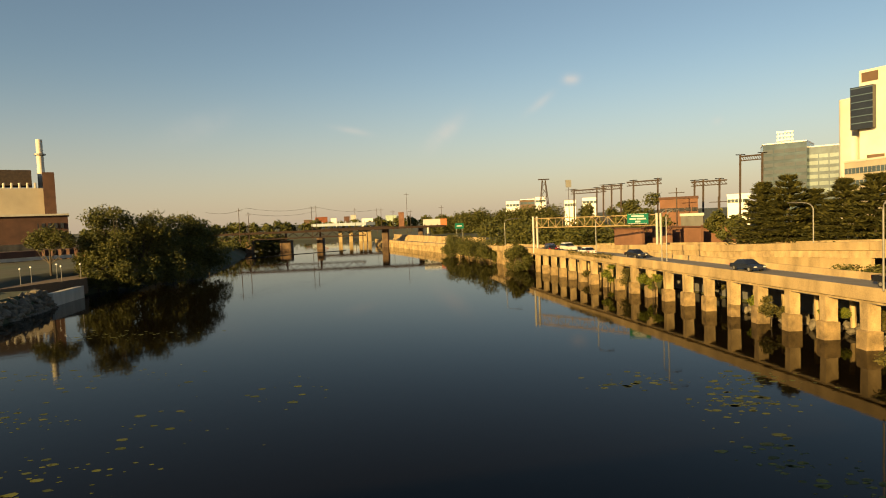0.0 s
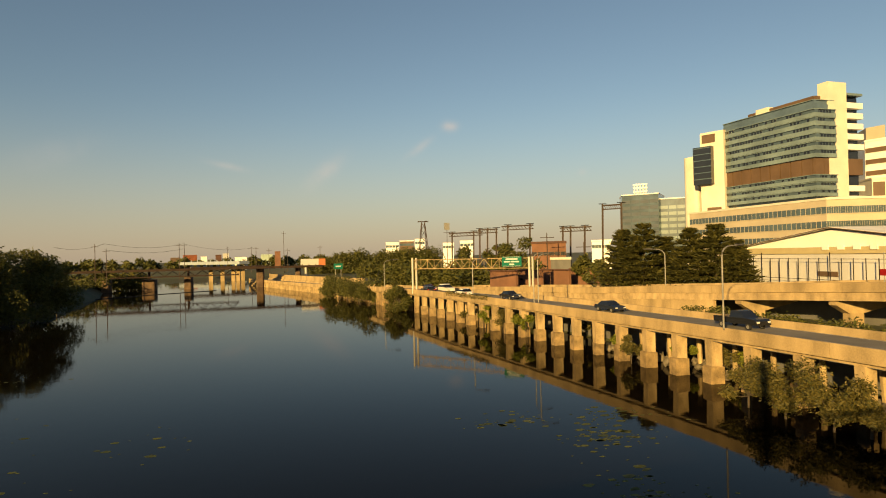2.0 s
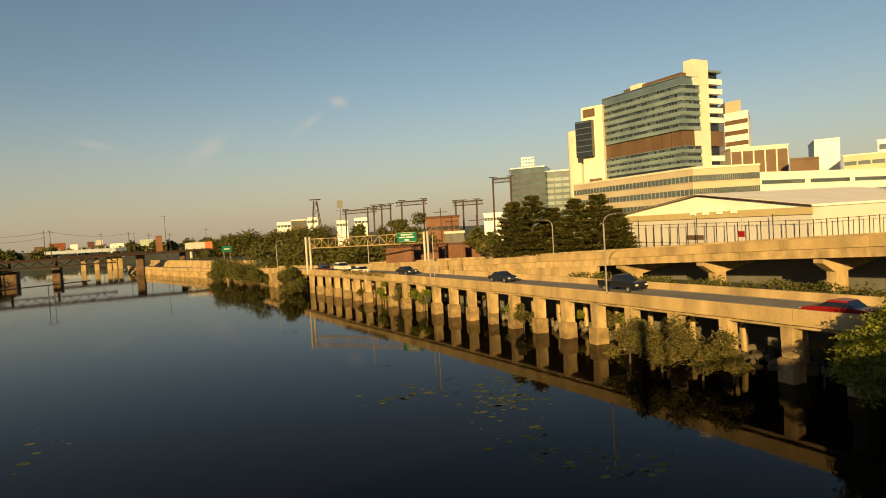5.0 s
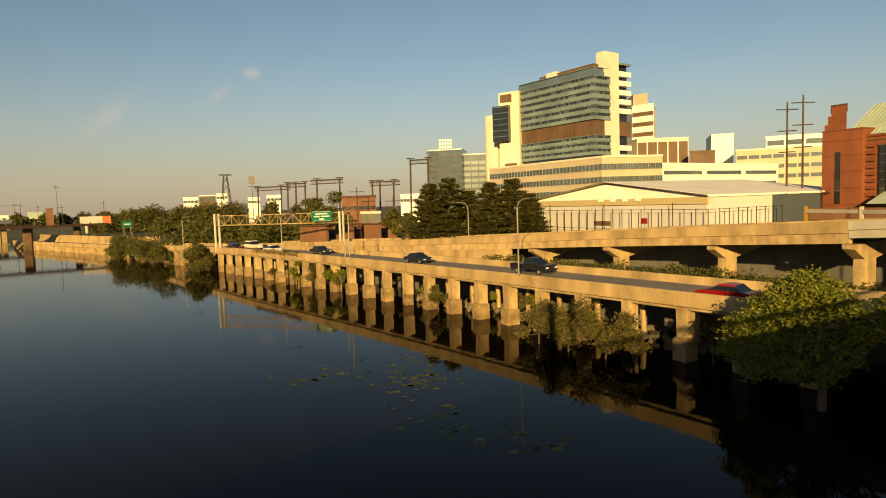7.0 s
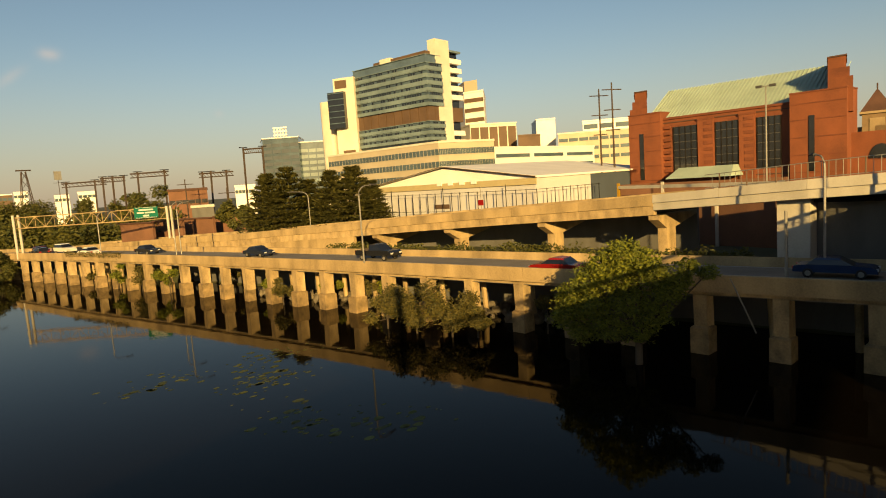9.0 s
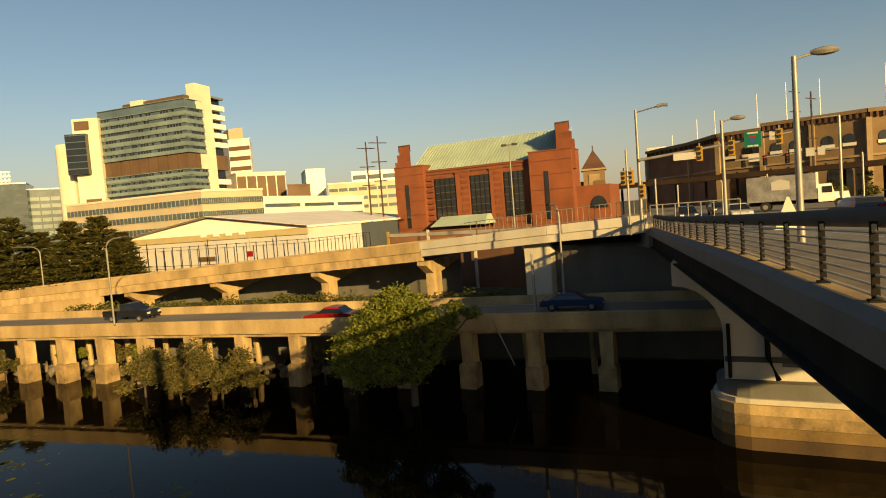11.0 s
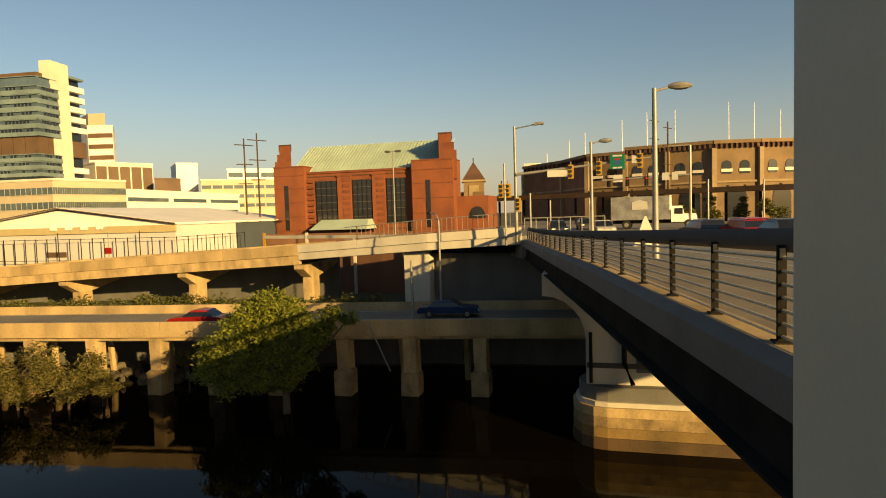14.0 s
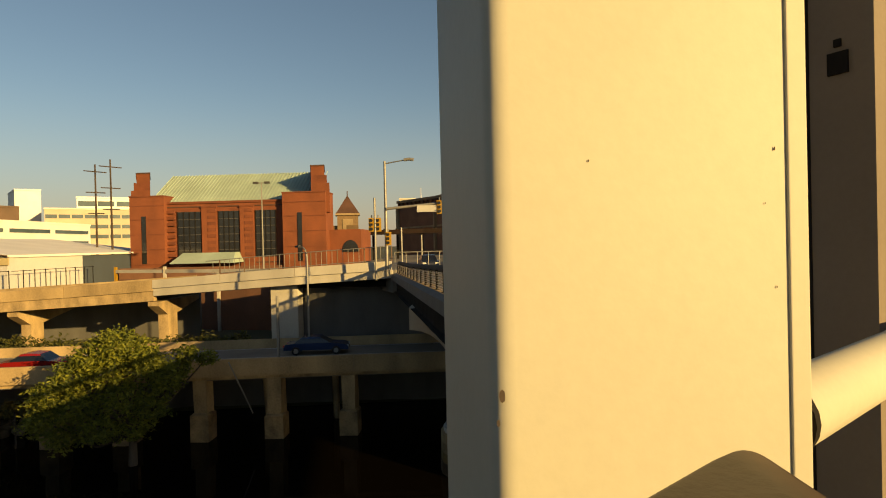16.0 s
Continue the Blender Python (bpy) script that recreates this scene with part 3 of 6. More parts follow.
for du, z, r in ((0.012, 12.30, 0.0055), (0.006, 12.265, 0.003), (0.135, 12.605, 0.0012), (0.40, 12.62, 0.0018), (0.385, 12.545, 0.001), (0.40, 12.43, 0.0012)):
    c = C + un * du - ud * 0.0015
    sp = Shape().add([(*(c + un * (r * (0.7 + 0.5 * noise.noise((i, z * 9, 0))) * math.cos(i * 0.7854))), z + 1.6 * r * math.sin(i * 0.7854)) for i in range(8)], [tuple(range(8))])
    part("rust_spot", sp, RUST, pyl, "orange rust spot")
# member behind it, its shade put into a darker steel colour
p2 = thing("steel_column", "grey-beige steel column coloured dark for shade, with a groove and bolts", "column", (2.2, -1.6, 10.82))
A, B = Vector((2.6, -1.676)), Vector((2.333, -1.83))
d = (B - A).normalized()
nn = Vector((-d.y, d.x))
part("column", Shape().prism([tuple(A), tuple(B), tuple(B + nn * 0.2), tuple(A + nn * 0.2)], 10.82, 16), STEEL_SHADED, p2)
E1, E2 = A.lerp(B, 0.24), A.lerp(B, 0.28)
part("groove", Shape().prism([tuple(E1 - nn * 0.004), tuple(E2 - nn * 0.004), tuple(E2), tuple(E1)], 10.82, 16), STEEL_DARK, p2)
for z, s in ((13.10, 0.035), (13.17, 0.012)):
    g = A.lerp(B, 0.62)
    part("bolt_plate", Shape().prism([tuple(g - d * s - nn * 0.01), tuple(g + d * s - nn * 0.01), tuple(g + d * s), tuple(g - d * s)], z - s * 1.1, z + s * 1.1), STEEL_DARK, p2)
rb = thing("overlook_rail", "thick beige tubular handrail worn at its end", "handrail", (1.7, -1.4, 10.82))
part("tube", Shape().tube([(1.42, -1.06, 12.15), (1.94, -1.60, 12.15), (3.2, -2.9, 12.15)], 0.075, 20), STEEL_BEIGE, rb, "", True)
part("end_ring", Shape().tube([(1.405, -1.044, 12.15), (1.42, -1.06, 12.15)], 0.078, 20), STEEL_DARK, rb, "dark open tube end", True)
part("leg", Shape().tube([(2.6, -2.28, 10.82), (2.6, -2.28, 12.1)], 0.05, 10), STEEL_BEIGE, rb, "", True)
cap = thing("rail_cap", "broad brown rail cap with a rounded corner and dark edge", "handrail", (0.7, -0.8, 10.82))
poly = rounded([(0.823, -0.737), (0.48, -0.398), (-0.12, -0.05), (-0.42, -0.5), (-0.29, -0.81)], 0.05, 7)
inner = rounded([(0.795, -0.737), (0.473, -0.419), (-0.11, -0.07), (-0.40, -0.5), (-0.28, -0.79)], 0.043, 7)
part("slab", Shape().prism(poly, 12.262, 12.290).prism(poly, 12.290, 12.304, inner), STEEL_BROWN, cap, "", True)
part("support", Shape().box(0.3, -0.6, 10.82, 0.36, -0.54, 12.262), STEEL_DARK, cap)


# Buildings
def polar(az, r):
    return (r * math.sin(radians(az)), r * math.cos(radians(az)))


def block(name, label, corners, z0, z1, wall, bands=(), win=GLASS_H, faces=(0,), roof=None, bays=0, inset=0.03):
    """A house of any plan (corners against the clock); bands of (bottom, top) in metres carry glazing on the faces named."""
    c = [Vector(p) for p in corners]
    t = thing(name, label, "building", (*c[0], z0))
    part("wall", Shape().prism([tuple(p) for p in c], z0, z1), wall, t)
    m = sum(c, Vector((0, 0))) / len(c)
    part("roof", Shape().prism([tuple(p + (p - m).normalized() * 0.3) for p in c], z1, z1 + 0.6), roof or wall, t)
    for fi in faces:
        a, b = c[fi], c[(fi + 1) % len(c)]
        d = b - a
        L = d.length
        d = d / L
        nr = Vector((d.y, -d.x))
        for lo, hi in bands:
            k = max(1, bays)
            gap = 0.06 if bays else 0.015
            for i in range(k):
                u0, u1 = (i + gap) / k * L, (i + 1 - gap) / k * L
                p, q = a + d * u0, a + d * u1
                s = Shape().prism([tuple(p + nr * inset), tuple(q + nr * inset), tuple(q - nr * 0.2), tuple(p - nr * 0.2)][::-1], lo, hi)
                w = part("window", s, win, t)
                part("sill", Shape().prism([tuple(p + nr * (inset + 0.15)), tuple(q + nr * (inset + 0.15)), tuple(q), tuple(p)][::-1], lo - 0.15, lo), wall, w)
    return t


# Hospital tower with glazed floors, pale slabs and a beige podium
hosp = thing("hospital_tower", "tall glass hospital tower with pale stone slabs and brown band", "building", (150, 185, 5))
A0, B0 = Vector(polar(42.67, 212)), Vector(polar(35.9, 238))
hd = (B0 - A0).normalized()
hn = Vector((-hd.y, hd.x))  # towards the river
HA, HB = A0 - hn * 1.6 + hd * 1.6, B0 - hn * 1.6


def hp(w, back=0.0):
    """A point of the tower's end wall, w metres from its river corner."""
    return A0 - hn * w + hd * back


def upright(pts, z0, z1):
    pts = [tuple(p) for p in pts]
    area = sum(pts[i][0] * pts[(i + 1) % len(pts)][1] - pts[(i + 1) % len(pts)][0] * pts[i][1] for i in range(len(pts)))
    return Shape().prism(pts if area > 0 else pts[::-1], z0, z1)


part("core", upright([HA, HA - hn * 7, HB - hn * 18, HB], 5, 55), GLASS_H, hosp)
pick = random.Random(17)
floors = [(26.8, 28.9), (29.0, 31.1), (31.2, 33.3)] + [(38.4 + 2.4 * i, 40.75 + 2.4 * i) for i in range(6)] + [(52.9, 55.6)]
for i, (lo, hi) in enumerate(floors):
    out = (1.6, 1.35, 1.6)[i % 3] if i < 9 else 1.0
    mid = lo + (hi - lo) * 0.5
    for a, b, nn2, lap in ((HA, HB, hn, -hd * out), (HA - hn * 6.8, HA, -hd, hn * 0)):
        dd = (b - a).normalized()
        q = [a + nn2 * out + lap, b + nn2 * out, b, a + lap]
        back = [p - nn2 * 0.25 if k < 2 else p for k, p in enumerate(q)]
        lip = [p + nn2 * 0.2 if k < 2 else p for k, p in enumerate(q)]
        part("floor_band", upright(q, lo, mid), GLASS_L if i < 9 else GLASS_T, hosp)
        g = part("window", upright(back, mid, hi - 0.2), GLASS_H if i < 9 else GLASS_T, hosp)
        part("slab", upright(lip, hi - 0.2, hi), GLASS_L, hosp)
        count = 30 if nn2 is hn else 6
        for j in range(count):
            p = a.lerp(b, (j + 0.5) / count) + nn2 * out
            if i < 9 and pick.random() < 0.6:
                part("opening", upright([p - nn2 * 0.2, p + dd * 0.8 - nn2 * 0.2, p + dd * 0.8 - nn2 * 0.5, p - nn2 * 0.5], mid + 0.1, hi - 0.35), GLASS_D, g)
for j in range(9):
    p, q = HA.lerp(HB, j / 9 + 0.006) + hn * 0.9, HA.lerp(HB, (j + 1) / 9 - 0.006) + hn * 0.9
    part("brown_panel", upright([p, q, q - hn * 1.5, p - hn * 1.5], 33.4, 38.3), BROWN_P, hosp, "brown cladding panel")
for u0, u1 in ((0, 3.2), (3.4, 6.6)):
    part("brown_panel", upright([hp(0.7 + u0, 0.7), hp(0.7 + u1, 0.7), hp(0.7 + u1, 1.6), hp(0.7 + u0, 1.6)], 33.4, 38.3), BROWN_P, hosp, "brown cladding panel")
part("roof_screen", upright([hp(3.5, 3), hp(6, 3), B0 - hn * 9 - hd * 8, B0 - hn * 4 - hd * 8], 55, 57.4), BROWN_P, hosp, "brown plant screen")
part("roof_house", upright([hp(3.2, 20), hp(7, 20), hp(7, 25), hp(3.2, 25)], 55, 57.9), WHITE_W, hosp, "pale stair head")
part("stone_slab", upright([hp(6.0, 0.5), hp(13.35, 0.5), hp(13.35, 4), hp(6.0, 4)], 5, 61.2), WHITE_W, hosp, "tall pale stone slab")
# Dark core stands in for the shade inside the balcony recesses.
part("balcony_core", upright([hp(13.3, 2.6), hp(20.0, 2.6), hp(20.0, 16), hp(13.3, 16)], 5, 57.6), GLASS_D, hosp, "dark core standing in for shade behind the balconies")
part("balcony_roof", upright([hp(13.3, 0.9), hp(20.4, 0.9), hp(20.4, 17), hp(13.3, 17)], 57.6, 58.3), GLASS_L, hosp)
part("brown_panel", upright([hp(13.4, 1.0), hp(19.9, 1.0), hp(19.9, 2.6), hp(13.4, 2.6)], 33.4, 38.3), BROWN_P, hosp, "brown cladding panel")
for i in range(12):
    z = 22.2 + 3.15 * i
    if not 31 < z < 38 and z < 56:
        part("balcony", upright([hp(13.4, 0.9), hp(20.4, 0.9), hp(20.4, 12), hp(20.0, 12), hp(20.0, 2.6), hp(13.4, 2.6)], z, z + 1.7), WHITE, hosp, "white balcony front")
L0, L1 = Vector(polar(36.02, 236)), Vector(polar(34.19, 240))
ld = (L1 - L0).normalized()
ln = Vector((ld.y, -ld.x))
if ln.dot(L0) > 0:
    ln = -ln
part("south_slab", upright([L0, L1, L1 - ln * 14, L0 - ln * 14], 5, 53.4), WHITE_W, hosp, "pale stone slab")
part("south_louvre", upright([L0.lerp(L1, 0.35) + ln * 0.1, L0.lerp(L1, 0.92) + ln * 0.1, L0.lerp(L1, 0.92) - ln, L0.lerp(L1, 0.35) - ln], 49.6, 52.6), BROWN_P, hosp)
part("south_louvre", upright([L0.lerp(L1, 0.15) + ln * 0.1, L0.lerp(L1, 0.75) + ln * 0.1, L0.lerp(L1, 0.75) - ln, L0.lerp(L1, 0.15) - ln], 25.0, 26.6), BROWN_P, hosp)
o0, o1 = L0.lerp(L1, 0.42), L0.lerp(L1, 1.2)
part("glass_oriel", upright([o0 + ln * 2, o1 + ln * 2, o1, o0], 34.8, 48.2), GLASS_D, hosp, "dark glass oriel")
for k in range(6):
    z = 36.6 + 2.2 * k
    part("oriel_band", upright([o0 + ln * 2.1, o1 + ln * 2.1, o1 + ln * 1.9, o0 + ln * 1.9], z, z + 0.3), GLASS_H, hosp)
M0, M1 = Vector(polar(33.9, 244)), Vector(polar(32.74, 248))
part("round_slab", Shape().prism(rounded([tuple(M0), tuple(M1), tuple(M1 - ln * 14), tuple(M0 - ln * 14)], 2.0), 5, 46.0), WHITE_W, hosp, "pale curved stone slab", True)
P0, P1, P2 = polar(33.2, 234), polar(43.3, 190), polar(48.4, 199)
block("hospital_podium", "beige stone podium with long ribbon windows", [P0, P1, P2, (175, 160), (175, 225)], 3, 24.2, BEIGE,
      [(20.6, 22.4), (16.8, 18.6), (13.0, 14.8)], GLASS_H, (0, 1), WHITE_W, 34)
block("hospital_wing", "white low hospital wing with ribbon windows", [polar(48.3, 200), polar(57.3, 252), (240, 165), (160, 160)], 3, 21.8, WHITE, [(18.8, 20.0), (15.2, 16.4)], GLASS_H, (0,), WHITE, 3)
block("hospital_annex", "dark glazed annex with pale frames", [polar(46.3, 246), polar(50.5, 252), (215, 185), (190, 195)], 3, 33.5, WHITE_W, [(24.0, 32.6)], BROWN_P, (0,), WHITE_W, 5)
block("balcony_tower", "white tower with stacked balconies and orange crown", [polar(45.9, 262), polar(47.7, 258), (210, 190), (200, 200)], 3, 48.0, WHITE, [(z, z + 1.7) for z in (28, 32, 36, 40, 44)], BROWN_P, (0,), WHITE, 0)
solo("tower_crown", Shape().prism([polar(46.0, 262.5), polar(47.2, 259.5), (205, 195), (200, 200)], 48.6, 53.0), BEIGE, "orange-beige rooftop plant room", "building")
block("white_block", "bright white stepped block far behind", [polar(52.3, 300), polar(54.0, 300), (265, 195), (255, 200)], 3, 38.0, WHITE, [], GLASS_H, ())
block("dark_block", "low dark-brown plant building", [polar(50.6, 240), polar(52.6, 244), (215, 165), (205, 165)], 3, 27.5, BROWN_P, [], GLASS_H, ())
block("beige_block", "beige laboratory block with ribbon windows", [polar(54.2, 282), polar(60.4, 285), (275, 150), (250, 180)], 3, 29.5, BEIGE, [(z, z + 1.5) for z in (18, 22, 26)], GLASS_H, (0,), WHITE_W, 7)
block("white_laboratory", "white laboratory block with dark rooftop", [polar(56.4, 292), polar(60.5, 294), (280, 155), (265, 175)], 3, 34.8, WHITE, [(31.5, 33.6)], GLASS_H, (0,), WHITE, 3)
block("glass_tower", "grey-blue glass office tower", [polar(27.6, 420), polar(30.7, 415), (230, 380), (205, 395)], 3, 47.5, GLASS_H, [(z, z + 2.2) for z in range(18, 46, 4)], BLUE_S, (0,), WHITE, 4)
block("glass_tower", "lower pale glass office tower with bright parapet", [polar(30.8, 425), polar(32.9, 424), (245, 380), (228, 385)], 3, 44.5, GLASS_H, [(z, z + 2.2) for z in range(18, 42, 4)], GLASS_L, (0,), WHITE, 3)
mast = thing("rooftop_screen", "white lattice rooftop screen on the tower", "rooftop equipment", (205, 366, 48))
for i in range(5):
    p = polar(28.7 + 0.25 * i, 417)
    part("post", Shape().box(p[0] - 0.3, p[1] - 0.3, 48.1, p[0] + 0.3, p[1] + 0.3, 54), WHITE, mast)
for z in (49, 51.3, 53.6):
    part("rail", Shape().wall(polar(28.6, 417), polar(29.8, 416), z, z + 0.9, 0.3), WHITE, mast)

# Sports hall with white gabled roof
hall = thing("sports_hall", "pale sports hall with a broad white gabled roof", "building", (70, 55, 4))
part("gable_wall", Shape().add([(70, 54.8, 3), (70, 92, 3), (70, 92, 12.2), (70, 73.4, 14.55), (70, 54.8, 12.2), (70.4, 54.8, 3), (70.4, 92, 3), (70.4, 92, 12.2), (70.4, 73.4, 14.55), (70.4, 54.8, 12.2)],
                               [(0, 1, 2, 3, 4), (9, 8, 7, 6, 5), (0, 5, 6, 1), (1, 6, 7, 2), (4, 9, 5, 0)]), SHEET, hall)
part("gable_panel", Shape().add([(x, y, z) for x in (69.9, 69.99) for y, z in ((54.9, 12.12), (91.9, 12.12), (73.4, 14.5))], [(0, 2, 1), (3, 4, 5), (0, 1, 4, 3), (1, 2, 5, 4), (2, 0, 3, 5)]), WHITE, hall, "white gable panel")
part("eave_band", Shape().box(69.75, 54.5, 11.2, 69.98, 92.2, 12.1), mat("cream_band", (0.80, 0.66, 0.36), 0.7, 0.1), hall, "cream-yellow band below the eaves")
part("north_wall", Shape().box(70.4, 54.8, 3, 84, 55.2, 12.1), SHEET, hall)
# The far stretch of this side wall is darker and bluer.
part("blue_wall", Shape().box(84, 54.78, 3, 104, 55.2, 12.1), BLUE_S, hall, "blue-grey stretch of the side wall")
rf = [(69.4, 54.2, 12.2), (69.4, 73.4, 14.75), (69.4, 92.6, 12.2), (104, 54.2, 12.2), (104, 73.4, 14.75), (104, 92.6, 12.2)]
part("roof", Shape().add([(*p[:2], p[2] + dz) for dz in (0, 0.2) for p in rf], [(0, 3, 4, 1), (1, 4, 5, 2), (6, 7, 10, 9), (7, 8, 11, 10), (0, 1, 7, 6), (1, 2, 8, 7), (3, 9, 10, 4), (4, 10, 11, 5), (0, 6, 9, 3), (2, 5, 11, 8)]), WHITE, hall, "white membrane roof")
part("verge", Shape().tube([(69.3, 54.2, 12.3), (69.3, 73.4, 14.85), (69.3, 92.6, 12.3)], 0.07, 6), BROWN_P, hall)
for i in range(4):
    y = 66.0 + 2.6 * i
    part("light_panel", Shape().box(69.6, y, 11.75, 69.74, y + 1.1, 12.35), WHITE, hall, "bright white panel")
part("vent", Shape().box(69.85, 72.6, 8.0, 69.99, 76.0, 8.7), BROWN_P, hall, "long dark vent")
fence = thing("court_fence", "tall chain-link court fence with dark posts", "fence", (68.5, 70, 4))
for i in range(22):
    y = 53.5 + 1.9 * i
    part("post", Shape().tube([(68.6, y, 3), (68.6, y, 10.6 + (0.8 if i % 7 == 3 else 0))], 0.06, 6), STEEL_DARK, fence)
for z in (7.6, 10.5):
    part("rail", Shape().tube([(68.6, 53.5, z), (68.6, 93.4, z)], 0.035, 5), STEEL_DARK, fence)
for i in range(8):
    x = 70.5 + 1.9 * i
    part("post", Shape().tube([(x, 53.2, 3), (x, 53.2, 10.6)], 0.06, 6), STEEL_DARK, fence)
part("rail", Shape().tube([(68.6, 53.2, 10.5), (84, 53.2, 10.5)], 0.035, 5), STEEL_DARK, fence)

# Red brick hall with green roof
bh = thing("brick_hall", "red brick hall with tall windows and green metal roof", "building", (97, 38, 5))
X = 97.0
def by(az):
    return X / math.tan(radians(az))
y0, y1 = by(76.7), by(60.6)
part("front_wall", Shape().box(X, by(72.9), 4, X + 1, by(63.2), 19.9), BRICK, bh)
for a, b in ((76.7, 72.9), (63.2, 60.6)):
    part("corner_block", Shape().box(X - 1.1, by(a), 4, X + 4, by(b), 21.1), BRICK, bh, "projecting brick corner block")
    part("cornice", Shape().box(X - 1.2, by(a) - 0.06, 21.1, X + 4, by(b) + 0.06, 21.3), BRICK_B, bh)
part("side_wall", Shape().prism([(X + 4, y0 + 1), (X + 22, y0 + 5.2), (X + 22, y0 + 6), (X + 4, y0 + 2)], 4, 20), BRICK, bh)
part("side_wall", Shape().box(X + 4, y1 - 1, 4, X + 22, y1, 20), BRICK, bh)
part("cornice", Shape().box(X - 0.2, by(72.9), 19.9, X + 1, by(63.2), 20.25), BRICK_B, bh)
part("roof", Shape().add([(X + 0.6, y0 + 1.5, 20.2), (X + 0.6, y1 - 2.2, 20.2), (X + 9, y1 - 2.2, 25.5), (X + 9, y0 + 3.4, 25.5), (X + 22, y1 - 2.2, 20.2), (X + 22, y0 + 6.5, 20.2)], [(0, 3, 2, 1), (3, 5, 4, 2), (0, 1, 4, 5)]), COPPER, bh, "pale green standing-seam roof")
for i in range(48):
    y = y0 + 1.9 + i * (y1 - y0 - 4.3) / 47
    part("seam", Shape().add([(X + 0.6, y, 20.24), (X + 0.6, y + 0.08, 20.24), (X + 9, y + 0.08, 25.56), (X + 9, y, 25.56), (X + 0.6, y + 0.04, 20.34), (X + 9, y + 0.04, 25.66)], [(0, 4, 5, 3), (1, 2, 5, 4)]), COPPER, bh)
for az0, az1, side, zt in ((76.5, 75.3, -1, 25.4), (61.9, 60.9, 1, 25.0)):
    for k, (x0, top) in enumerate(((0.4, zt), (-0.1, zt - 1.5), (-0.6, zt - 2.8))):
        a, b = (az0 + 0.22 * k, az1) if side < 0 else (az0, az1 - 0.22 * k)
        ray = lambda az, x: (X + x, (X + x) / math.tan(radians(az)))
        part("gable_step", Shape().prism([ray(a, x0), ray(a, 9 - 2 * k), ray(b, 9 - 2 * k), ray(b, x0)], 18, top), BRICK if k % 2 == 0 else BRICK_B, bh, "stepped brick gable" if k == 0 else "")
    part("coping", Shape().prism([ray(az0 + 0.05, 0.3), ray(az0 + 0.05, 9.1), ray(az1 - 0.05, 9.1), ray(az1 - 0.05, 0.3)], zt, zt + 0.2), BRICK_D, bh)
for lo, hi in ((65.95, 67.2), (69.1, 70.3)):
    part("pilaster", Shape().box(X - 0.3, by(hi), 4, X, by(lo), 19.2), BRICK, bh)
    part("pilaster_cap", Shape().box(X - 0.36, by(hi) - 0.05, 19.2, X, by(lo) + 0.05, 19.45), BRICK_B, bh)
for z in (6.4, 8.6, 10.2, 19.3):
    part("string_course", Shape().box(X - 0.1, by(72.9), z, X, by(63.2), z + 0.18), BRICK_D, bh)
for a, b in ((76.7, 72.9), (63.2, 60.6)):
    for z in (8.6, 10.2, 12.6, 15.0, 17.4, 19.6):
        part("string_course", Shape().box(X - 1.16, by(a), z, X - 1.1, by(b), z + 0.16), BRICK_B, bh)
for lo, hi in ((64.0, 65.85), (67.3, 69.0), (70.4, 72.1)):
    ya, yb = by(hi), by(lo)
    w = part("window", Shape().box(X - 0.05, ya, 11.2, X + 0.02, yb, 18.6), GLASS_D, bh, "tall dark gridded window")
    part("lintel", Shape().box(X - 0.16, ya - 0.3, 18.6, X, yb + 0.3, 19.0), BRICK_B, w)
    for k in range(5):
        y = ya + (yb - ya) * k / 4
        part("mullion", Shape().box(X - 0.14, y - 0.06, 11.2, X - 0.05, y + 0.06, 18.6), STEEL_DARK, w)
    for k in range(7):
        z = 11.2 + 7.4 * k / 6
        part("transom", Shape().box(X - 0.12, ya, z - 0.05, X - 0.05, yb, z + 0.05), STEEL_GREY, w)
    for k in range(9):
        part("brick_course", Shape().box(X - 0.38, yb + 0.35, 10.4 + k * 1.0, X, yb + 1.7, 10.9 + k * 1.0), BRICK_B, bh)
for az in (61.65, 74.4):
    y = by(az)
    part("slit_window", Shape().box(X - 1.2, y - 0.35, 10.4, X - 1.1, y + 0.35, 18), GLASS_D, bh, "narrow dark slit window")
part("low_wing", Shape().box(X + 1, by(79.6), 4, X + 10, y0, 15.2), BRICK, bh, "lower brick wing")
part("arch_window", Shape().add([(X + 0.9, by(77.7) - 1.6 - 1.35 * math.cos(i * math.pi / 12), 11.6 + (1.9 * math.sin(i * math.pi / 12) if 0 < i < 12 else 0)) for i in range(13)][::-1], [tuple(range(13))]), GLASS_D, bh, "arched dark window")
part("entrance_canopy", Shape().prism([(X - 5, by(69.4)), (X, by(69.4)), (X, by(64.4)), (X - 5, by(64.4))], 10.4, 12.0, [(X - 2, by(69.0)), (X, by(69.0)), (X, by(64.8)), (X - 2, by(64.8))]), COPPER, bh, "green sloped glass canopy")
part("base_wall", Shape().box(X - 6, by(73.5), 3, X - 5.4, by(61), 9.9), BRICK_LOW, bh)
tur = thing("turret", "stone turret with pointed slate roof", "turret", (137, 27, 3))
tp = [polar(77.5, 135), polar(79.4, 135), polar(79.4, 140), polar(77.5, 140)]
part("shaft", Shape().prism(tp, 2, 19.6), BRICK_T, tur)
cx, cy = sum(p[0] for p in tp) / 4, sum(p[1] for p in tp) / 4
part("roof", Shape().prism([(cx + (p[0] - cx) * 1.12, cy + (p[1] - cy) * 1.12) for p in tp], 19.6, 23.6, [(cx + (p[0] - cx) * 0.03, cy + (p[1] - cy) * 0.03) for p in tp]), BRICK_D, tur)
